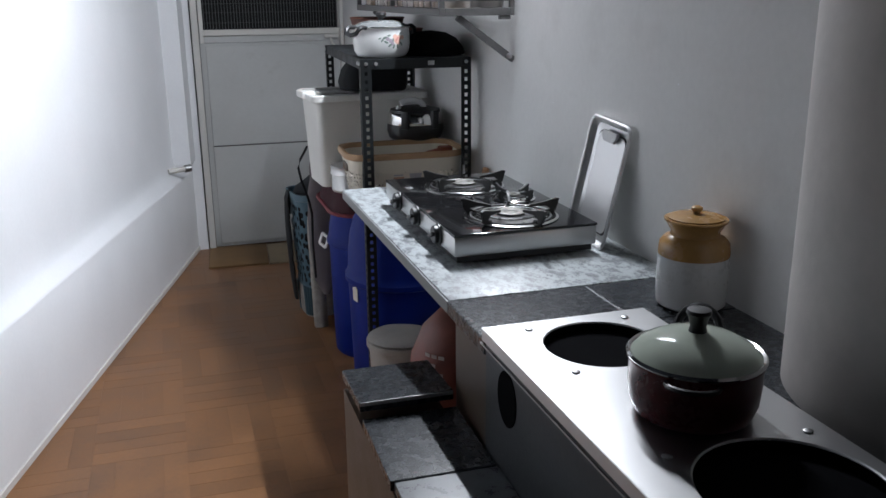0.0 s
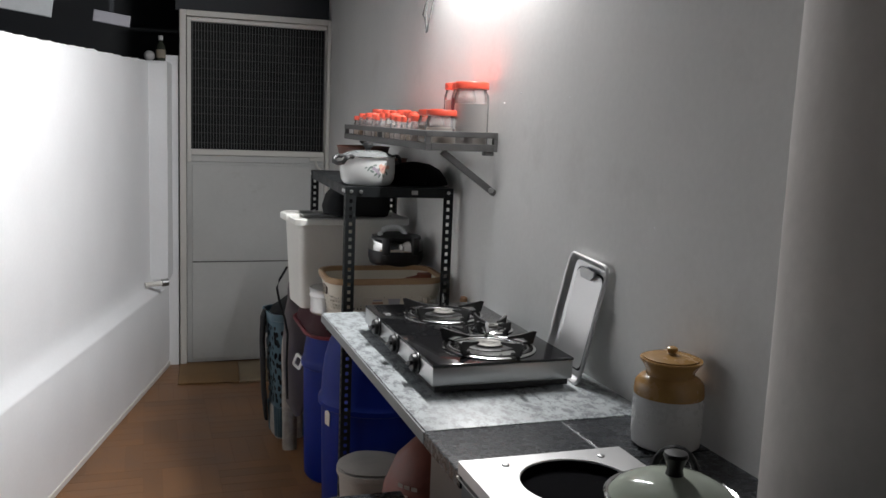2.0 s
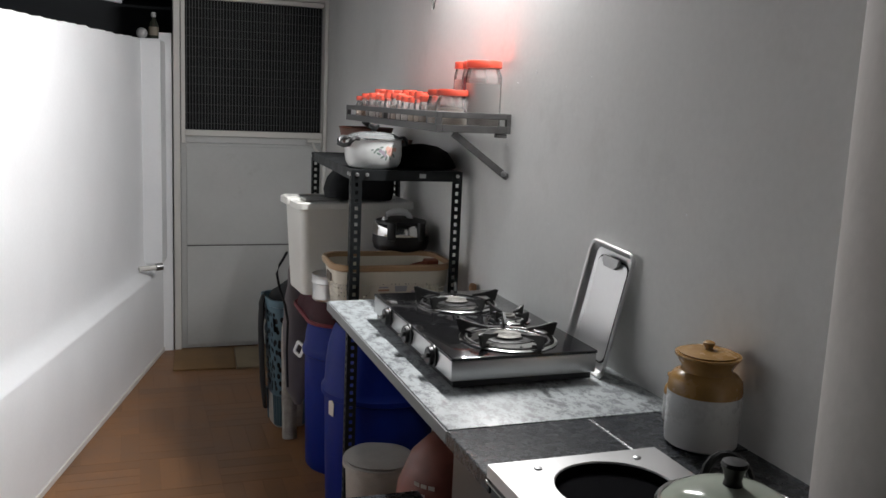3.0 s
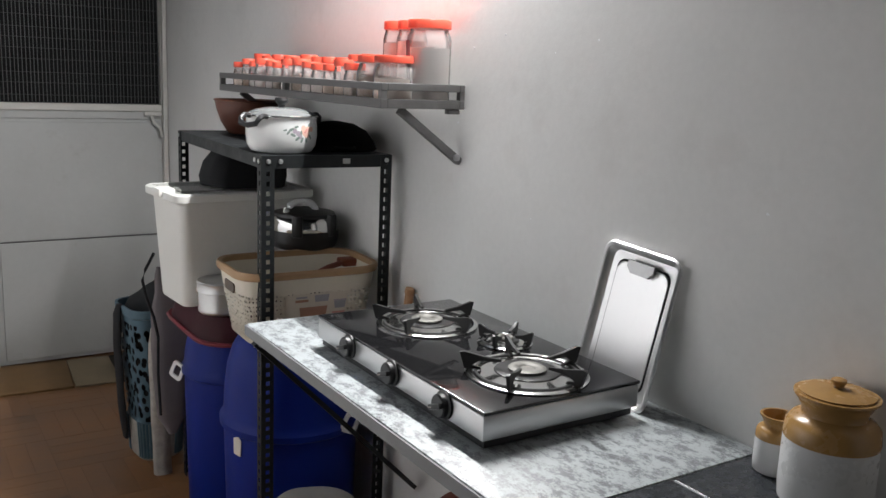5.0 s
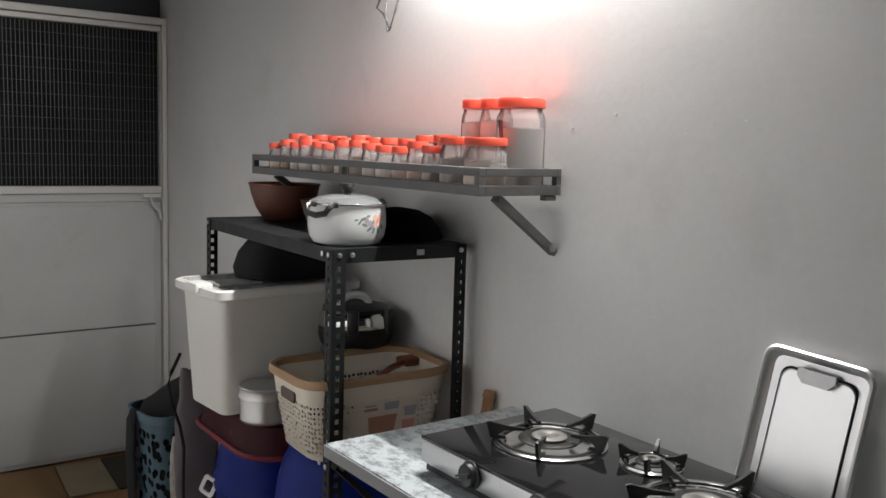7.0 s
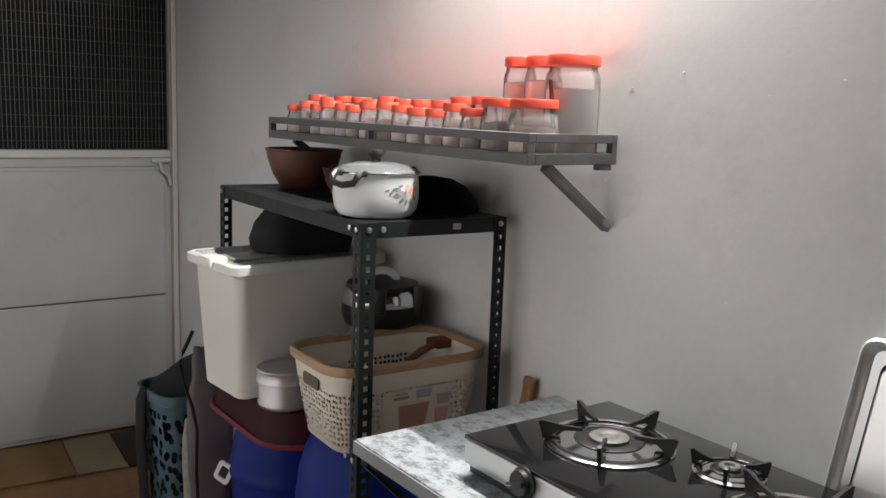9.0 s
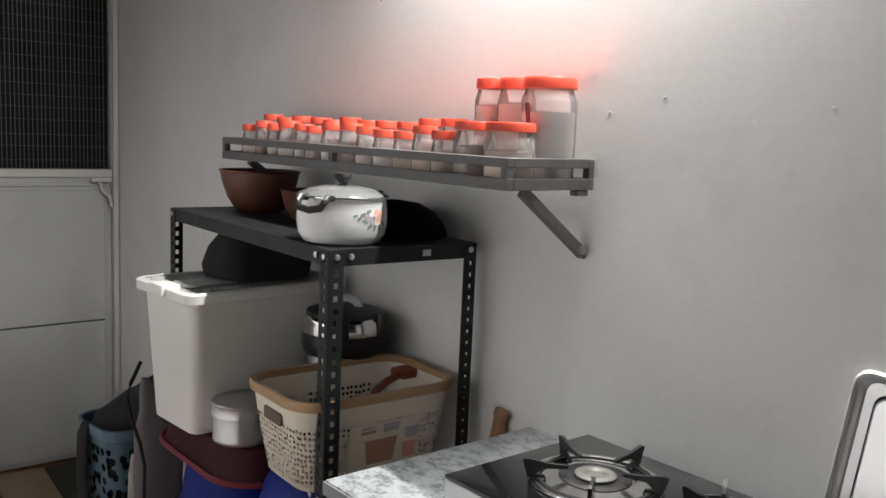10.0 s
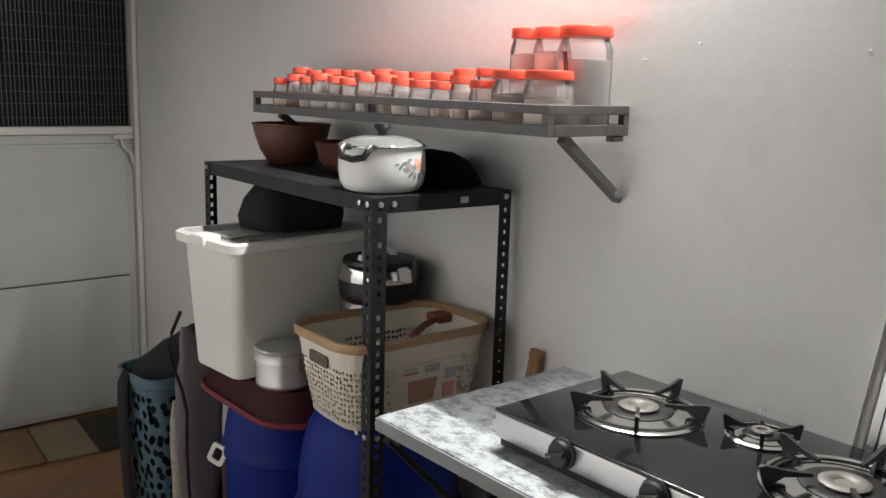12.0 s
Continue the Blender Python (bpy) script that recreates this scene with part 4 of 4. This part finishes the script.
lid = part("lid", rings([rrect(BW - 0.005, BD - 0.01, 0.03, 0.3125), rrect(BW + 0.012, BD + 0.008, 0.03, 0.314), rrect(BW + 0.014, BD + 0.010, 0.03, 0.328), rrect(BW, BD - 0.002, 0.028, 0.334), rrect(BW - 0.03, BD - 0.03, 0.02, 0.334), rrect(BW - 0.05, BD - 0.05, 0.02, 0.327)]), M["boxl"], bx, "greyish translucent lid")
part("lid_rim", rings([rrect(BW + 0.016, BD + 0.012, 0.03, 0.309), rrect(BW + 0.022, BD + 0.018, 0.032, 0.312), rrect(BW + 0.022, BD + 0.018, 0.032, 0.333), rrect(BW + 0.004, BD + 0.0, 0.028, 0.338), rrect(BW - 0.012, BD - 0.016, 0.026, 0.336)], cap0=False, cap1=False), M["boxp"], lid, "white lip")
part("clip", box(-BW / 2 - 0.022, -BW / 2 + 0.03, -0.035, 0.035, 0.316, 0.343, 0.004), M["boxp"], lid)
part("lid_ridge", box(-BW / 2 + 0.05, -BW / 2 + 0.19, -0.03, 0.05, 0.3275, 0.337, 0.004), M["boxl"], lid)

bg = bmesh.new()
rows = []
for z, w, d, ox in ((0, 0.25, 0.20, 0.0), (0.03, 0.265, 0.20, 0.0), (0.075, 0.25, 0.18, 0.006), (0.110, 0.21, 0.15, 0.014), (0.128, 0.15, 0.10, 0.02)):
    rows.append(rrect(w, d, 0.05, z, 6, ox, 0))
solid("black_bag", jitter(rings(rows, bg), 0.012, 11), M["cloth"], "folded black cloth bag on the storage box", "bag", at=pose(1.640, 6.440, TZ + 0.363, 0, 0, 3))

tn = thing("aluminium_tin", 1.490, 6.214, TZ, "round aluminium tin with a fitted lid", "tin")
part("body", lathe([(0.066, 0), (0.071, 0.005), (0.072, 0.012), (0.0705, 0.016), (0.0705, 0.070)], 44), M["alum"], tn)
part("lid", lathe([(0.0720, 0.066), (0.0755, 0.068), (0.0755, 0.072), (0.0735, 0.075), (0.0735, 0.094), (0.0755, 0.097), (0.072, 0.101), (0.066, 0.099), (0.03, 0.102), (0.01, 0.102)], 44), M["alum"], tn, "bright aluminium lid")
part("clasp", box(-0.006, 0.006, -0.078, -0.0758, 0.05, 0.085, 0.002), M["dsteel"], tn)

bk = thing("laundry_basket", 1.622, 5.935, BZ, "cream perforated plastic basket with a tan rim on the rack", "basket", rz=-2)
KW, KD = 0.420, 0.278
part("body", rings([rrect(KW - 0.090, KD - 0.075, 0.06, 0.0), rrect(KW - 0.066, KD - 0.055, 0.065, 0.012), rrect(KW - 0.034, KD - 0.026, 0.06, 0.12), rrect(KW - 0.012, KD - 0.010, 0.065, 0.196),
                    rrect(KW - 0.018, KD - 0.016, 0.065, 0.196), rrect(KW - 0.040, KD - 0.032, 0.06, 0.12), rrect(KW - 0.078, KD - 0.066, 0.045, 0.014)]), M["pierced"], bk, "cream plastic with leaf-like holes")
part("rim", rings([rrect(KW - 0.016, KD - 0.014, 0.065, 0.189), rrect(KW + 0.008, KD + 0.008, 0.075, 0.194), rrect(KW + 0.012, KD + 0.012, 0.078, 0.207), rrect(KW + 0.002, KD + 0.002, 0.07, 0.214), rrect(KW - 0.020, KD - 0.018, 0.065, 0.212), rrect(KW - 0.016, KD - 0.014, 0.065, 0.189)], cap0=False, cap1=False), M["tan"], bk, "tan moulded rim")
# solid brown patch, its colour stands in for shade inside the slot
part("grip_hole", rings([[(-KW / 2 + 0.0105 - d, y, z) for y, z in ((-0.045, 0.150), (-0.04, 0.143), (0.03, 0.143), (0.035, 0.150), (0.035, 0.165), (0.03, 0.170), (-0.04, 0.170), (-0.045, 0.165))] for d in (0, 0.004)]), M["grside"], bk, "brown patch in place of a shaded handle slot")
lb = part("label", rings([[(x, -KD / 2 + 0.0285 + dy - z * 0.13, z) for x, z in ((-0.085, 0.035), (0.10, 0.035), (0.10, 0.145), (-0.085, 0.145))] for dy in (0, -0.0012)]), M["label"], bk, "printed paper label showing tubs", smooth=None)


def print_patch(x0, x1, z0, z1, m, taper=0.0):
    part("print", rings([[(x, -KD / 2 + 0.0285 + dy - z * 0.13, z) for x, z in ((x0 + taper + 0.012, z0 - 0.012), (x1 - taper + 0.012, z0 - 0.012), (x1 + 0.012, z1 - 0.012), (x0 + 0.012, z1 - 0.012))] for dy in (-0.0014, -0.0022)]), M[m], lb, smooth=None)


for x0, x1, z0, z1, m, tp in ((-0.055, 0.028, 0.062, 0.118, "brownp", 0.008), (-0.058, 0.031, 0.1185, 0.124, "label", 0), (0.044, 0.082, 0.062, 0.098, "pink", 0.004), (0.042, 0.084, 0.0985, 0.103, "label", 0),
                              (0.048, 0.084, 0.108, 0.130, "greyp", 0.003), (0.046, 0.085, 0.1305, 0.134, "mauve", 0), (-0.068, -0.030, 0.134, 0.141, "brownp", 0), (-0.012, 0.032, 0.132, 0.152, "greyp", 0.003), (-0.066, -0.034, 0.145, 0.150, "greyp", 0)):
    print_patch(x0, x1, z0, z1, m, tp)
rh = thing("brush", 1.770, 5.965, BZ + 0.150, "flat red-brown handled brush lying across the basket rim", "brush")
part("handle", pipe([(-0.10, -0.045, 0.020), (-0.04, -0.012, 0.030), (0.02, 0.01, 0.036), (0.07, 0.03, 0.040)], 0.009, 8), M["rust"], rh)
part("head", box(0.01, 0.085, -0.01, 0.045, 0.024, 0.046, 0.006), M["rust"], rh)
for dx, dy, rx in ((0.0, 0.0, 8), (0.006, 0.03, 12)):
    sp = thing("wooden_spoon", 1.838 + dx, 5.715 + dy, 0.876, "plain wooden spoon handle leaning on the wall behind the slab", "spoon", "wooden spoons")
    sp.matrix_basis = pose(1.845 + dx, 5.70 + dy, 0.720, rx, 2, 0)
    part("handle", pipe([(0, 0.0, 0.0), (0, 0.0, 0.13), (0, 0.002, 0.158)], 0.010, 10), M["wood"], sp)
    part("tip", lathe([(0.010, 0.158), (0.013, 0.165), (0.011, 0.178), (0.004, 0.181)], 12, 0, 0.002), M["wood"], sp)

cs = thing("casserole", 1.738, 6.155, BZ + 0.206, "black casserole with a steel band and arched handle", "casserole")
part("body", lathe([(0.092, 0.0), (0.100, 0.006), (0.107, 0.030), (0.106, 0.058)], 44), M["black"], cs)
part("band", lathe([(0.1062, 0.058), (0.107, 0.060), (0.104, 0.092), (0.096, 0.100)], 44, cap0=False), M["chrome"], cs, "mirror steel band")
part("lid", lathe([(0.097, 0.100), (0.094, 0.110), (0.060, 0.118), (0.01, 0.120)], 44), M["black"], cs)
# white enamel puts the chrome handle's bright reflection into its colour
part("handle", pipe([(0.050 * math.cos(q) - 0.02, -0.02, 0.112 + 0.034 * math.sin(q)) for q in arc(11, 0, 180)], 0.011, 8), M["enamel"], cs, "arched handle coloured white for its bright reflection")
for a in (-125, -62):
    part("side_clip", box(-0.016, 0.016, -0.114, -0.098, 0.045, 0.112, 0.004), M["black"], cs, at=pose(0, 0, 0, 0, 0, a + 90))
cp = thing("cooking_pan", 1.742, 6.175, BZ, "dull grey cooking pot with a lid under the casserole", "pot")
part("body", lathe([(0.070, 0.0), (0.078, 0.005), (0.080, 0.164), (0.084, 0.170)], 40), M["iron"], cp)
part("lid", lathe([(0.085, 0.1705), (0.092, 0.179), (0.092, 0.189), (0.085, 0.2055)], 40), M["dsteel"], cp)

# ---- blue drums under the rack and slab ----


def drum(x, y, r, h, rim, label, clamps, rz=0):
    d = thing("blue_drum", x, y, 0, label, "drum", "blue plastic drums", rz=rz)
    part("body", lathe([(r * 0.9, 0), (r * 0.94, 0.01), (r * 0.97, rim * 0.4), (r, rim * 0.96), (r, rim)], 48), M["blue"], d)
    up = h - rim
    part("lid", lathe([(r * 1.03, rim - 0.016), (r * 1.055, rim - 0.012), (r * 1.06, rim + 0.006), (r * 1.03, rim + 0.014), (r * 1.0, rim + 0.03), (r * 0.985, rim + up * 0.36), (r * 0.945, rim + up * 0.60), (r * 0.87, rim + up * 0.80), (r * 0.76, rim + up * 0.94), (r * 0.62, h), (r * 0.2, h)], 56), M["blue"], d, "domed blue lid")
    for a in clamps:
        c = part("clamp", rings([rrect(0.05, 0.062, 0.012, z) for z in (0, 0.006)] + [rrect(0.026, 0.038, 0.006, z) for z in (0.006, 0)] + [rrect(0.05, 0.062, 0.012, 0)], cap0=False, cap1=False), M["clamp"], d, "white plastic locking clamp",
                 at=pose((r + 0.020) * math.cos(radians(a)), (r + 0.020) * math.sin(radians(a)), 0.478, 90, 25, a + 90 + (-32 if a < 0 else 50)))
        part("clamp_tab", box(0.022, 0.034, 0.018, 0.034, 0, 0.012, 0.002), M["clamp"], c)
    return d


drum(1.604, 6.405, 0.172, 0.650, 0.490, "tall blue plastic drum with a white clamp under the basin", (165,))
db = drum(1.628, 5.990, 0.200, 0.730, 0.460, "wide blue plastic drum with a domed lid behind the rack post", (-62,))
part("sticker", rings([[(x * 1.25, -0.2005 + dy, z * 1.2) for x, z in ((-0.012, -0.02), (0.012, -0.022), (0.014, 0.018), (0.004, 0.026), (-0.013, 0.02))] for dy in (0, -0.002)]), M["label"], db, "worn pink-white sticker", at=pose(0, 0, 0.41, 0, 0, -72))

# translucent bucket and gas cylinder under the slab
bu = thing("plastic_bucket", 1.511, 5.555, 0, "milky translucent plastic bucket with a loose lid", "bucket")
part("body", lathe([(0.085, 0.0), (0.09, 0.005), (0.106, 0.34), (0.110, 0.355), (0.115, 0.357), (0.115, 0.373), (0.108, 0.375), (0.102, 0.34), (0.08, 0.01)], 44), M["milky"], bu)
part("lid", jitter(lathe([(0.106, 0.376), (0.110, 0.381), (0.095, 0.387), (0.05, 0.384), (0.01, 0.387)], 44), 0.003, 14), M["milky"], bu, "crumpled milky lid")
gc = thing("gas_cylinder", 1.480, 4.82, 0, "red-brown gas cylinder with pale lettering under the slab", "cylinder")
part("body", lathe([(0.10, 0.05), (0.105, 0.09), (0.100, 0.34), (0.106, 0.39), (0.124, 0.44), (0.134, 0.50), (0.135, 0.55), (0.128, 0.62), (0.10, 0.69), (0.06, 0.732), (0.02, 0.74)], 44), M["gas"], gc)
part("foot_ring", lathe([(0.10, 0.0), (0.104, 0.0), (0.104, 0.06), (0.10, 0.06)], 40, cap0=False, cap1=False), M["gas"], gc)
vl = part("valve", lathe([(0.018, 0.738), (0.018, 0.75), (0.012, 0.755), (0.012, 0.775), (0.02, 0.778), (0.02, 0.79)], 20), M["dsteel"], gc)
for i, z in enumerate((0.655, 0.635, 0.615, 0.595)):
    a0 = radians(205)
    for k in range(3 - (i % 2)):
        a = a0 + 0.16 * k
        r = {0.655: 0.1215, 0.635: 0.1285, 0.615: 0.1310, 0.595: 0.1335}[z]
        bm = rings([[((r + d) * math.cos(a + u), (r + d) * math.sin(a + u), z + v) for u, v in ((0, -0.005), (0.12, -0.005), (0.12, 0.004), (0, 0.004))] for d in (0.0, 0.0015)])
        part("lettering", bm, M["ltext"], gc, smooth=None)

# ---- baskets and bags beyond the drums ----
lk = thing("plastic_hamper", 1.455, 6.910, 0, "blue-grey plastic hamper with irregular oval holes", "hamper", rz=8)
W, D, H = 0.215, 0.235, 0.60
part("rim", rings([rrect(W, D, 0.06, H - 0.035), rrect(W + 0.014, D + 0.014, 0.065, H - 0.03), rrect(W + 0.018, D + 0.018, 0.066, H), rrect(W, D, 0.06, H), rrect(W, D, 0.06, H - 0.035)], cap0=False, cap1=False), M["bluegrey"], lk)
part("side", rings([rrect(W - 0.045, D - 0.045, 0.05, 0.15), rrect(W, D, 0.06, H - 0.033), rrect(W - 0.006, D - 0.006, 0.057, H - 0.033), rrect(W - 0.051, D - 0.051, 0.047, 0.15)], cap0=False, cap1=False), M["hamper"], lk, "blue-grey sides pierced with dark holes")
part("lining", rings([rrect(W - 0.066, D - 0.066, 0.04, 0.02), rrect(W - 0.02, D - 0.02, 0.055, H - 0.03)]), M["cloth"], lk, "black lining behind the holes")
part("base", rings([rrect(W - 0.065, D - 0.065, 0.05, 0.0), rrect(W - 0.055, D - 0.055, 0.05, 0.02), rrect(W - 0.044, D - 0.044, 0.05, 0.149)]), M["woven"], lk, "pale lower part")
for i, p in enumerate(rrect(1, 1, 0.24, 0, 5)):
    part("rib", bar((p[0] * (W - 0.06), p[1] * (D - 0.06), 0.012), (p[0] * (W - 0.042), p[1] * (D - 0.042), 0.155), 0.010, 0.006), M["bluegrey"], lk, smooth=None)


def sack(name, rows, material, label, category, seed, rough=0.012):
    """A soft lump lofted through ellipses (x, y, z, half width, half depth, turn)."""
    out = []
    n = 22
    fine = []
    for a, b in zip(rows, rows[1:]):
        for k in range(4):
            fine.append([u + (v - u) * k / 4 for u, v in zip(a, b)])
    fine.append(list(rows[-1]))
    x0, y0 = fine[0][0], fine[0][1]
    zb = min(r[2] for r in fine)
    for x, y, z, w, d, turn in fine:
        c, s = math.cos(radians(turn)), math.sin(radians(turn))
        ring = []
        for i in range(n):
            q = 6.28318 * i / n
            f = 1 + 0.14 * noise.noise(Vector((math.cos(q) * 1.8 + seed, math.sin(q) * 1.8, z * 5)))
            u, v = w * f * math.cos(q), d * f * math.sin(q)
            ring.append(Vector((x - x0 + u * c - v * s, y - y0 + u * s + v * c, z - zb)))
        out.append(ring)
    bm = jitter(rings(out), rough, 16, seed)
    return solid(name, bm, material, label, category, smooth=70, at=pose(x0, y0, zb))


sack("black_jacket", [(1.470, 6.910, 0.588, 0.110, 0.120, 0), (1.476, 6.905, 0.615, 0.106, 0.116, 0), (1.492, 6.89, 0.645, 0.088, 0.100, 0), (1.512, 6.875, 0.680, 0.062, 0.078, 0), (1.530, 6.86, 0.715, 0.036, 0.05, 0), (1.540, 6.855, 0.735, 0.015, 0.02, 0)], M["cloth"], "black jacket heaped on the hamper", "jacket", 3.0, 0.007)
sack("black_backpack", [(1.350, 6.95, 0.06, 0.008, 0.020, 8), (1.338, 6.94, 0.20, 0.010, 0.030, 8), (1.328, 6.935, 0.45, 0.010, 0.034, 8), (1.328, 6.925, 0.56, 0.010, 0.030, 8), (1.338, 6.92, 0.60, 0.008, 0.02, 8)], M["cloth"], "limp black backpack hanging against the hamper", "backpack", 6.0, 0.004)
sack("grey_cloth_bag", [(1.450, 6.650, 0.175, 0.014, 0.012, -8), (1.452, 6.650, 0.24, 0.050, 0.020, -8), (1.454, 6.650, 0.45, 0.068, 0.022, -8), (1.452, 6.650, 0.62, 0.066, 0.020, -8), (1.444, 6.652, 0.70, 0.050, 0.014, -8), (1.425, 6.655, 0.76, 0.026, 0.010, -8), (1.415, 6.658, 0.79, 0.010, 0.006, -8)], M["grey"], "long grey-purple cloth bag hanging beside the drum", "bag", 5.0, 0.006)
sack("woven_sack", [(1.425, 6.70, 0.0, 0.030, 0.02, 0), (1.420, 6.70, 0.25, 0.034, 0.024, 0), (1.408, 6.70, 0.50, 0.026, 0.018, 0), (1.402, 6.70, 0.56, 0.010, 0.01, 0)], M["woven"], "pale woven sack squeezed beside the hamper", "sack", 8.0, 0.005)
st2 = thing("bag_strap", 1.36, 6.60, 0.55, "thin black strap looped up to the storage box", "strap")
part("strap", pipe([(0.030, 0.02, 0.30), (0.012, 0.01, 0.272), (-0.004, 0.0, 0.25), (-0.015, 0.0, 0.213), (-0.003, 0.0, 0.149), (0.020, 0.0, 0.078), (0.033, 0.0, 0.008)], 0.005, 8), M["cloth"], st2)
part("strap_end", pipe([(0.033, 0.0, 0.008), (0.030, 0.0, -0.12), (0.036, 0.0, -0.28)], 0.005, 8), M["cloth"], st2)

# ---- parquet slats, in squares of four turned by turns ----
SQ, NS = 0.30, 4
slat_me = mesh_of("parquet_slat", box(-SQ / 2 + 0.0005, SQ / 2 - 0.0005, -SQ / NS / 2 + 0.0005, SQ / NS / 2 - 0.0005, -0.003, 0.0), M["slat"], None)
floor_ob = bpy.data.objects["floor"]
count = 0
rest = bmesh.new()
cells = []
for iy in range(28):
    for ix in range(13):
        x, y = X0 + SQ * (ix + 0.5), Y0 + SQ * (iy + 0.5)
        if x - SQ / 2 < WALL and x > slant(y) - 0.25 and y < 8.5:
            cells.append((x, y, (ix + iy) % 2))
cells.sort(key=lambda c: abs(c[1] - 5.6))
for x, y, turn in cells:
    for k in range(NS):
        d = (k - (NS - 1) / 2) * SQ / NS
        px, py = (x + d, y) if turn else (x, y + d)
        if count < 300:
            o = new("parquet_slat", slat_me)
            o.parent = floor_ob
            o.matrix_basis = pose(px, py, 0, 0, 0, 90 if turn else 0)
            count += 1
        else:
            hx, hy = (SQ / NS / 2, SQ / 2) if turn else (SQ / 2, SQ / NS / 2)
            box(px - hx + 0.0008, px + hx - 0.0008, py - hy + 0.0008, py + hy - 0.0008, -0.003, 0, 0, rest)
o = part("far_slats", rest, M["slat"], floor_ob, smooth=None)
tagged(o, kind="stuff")
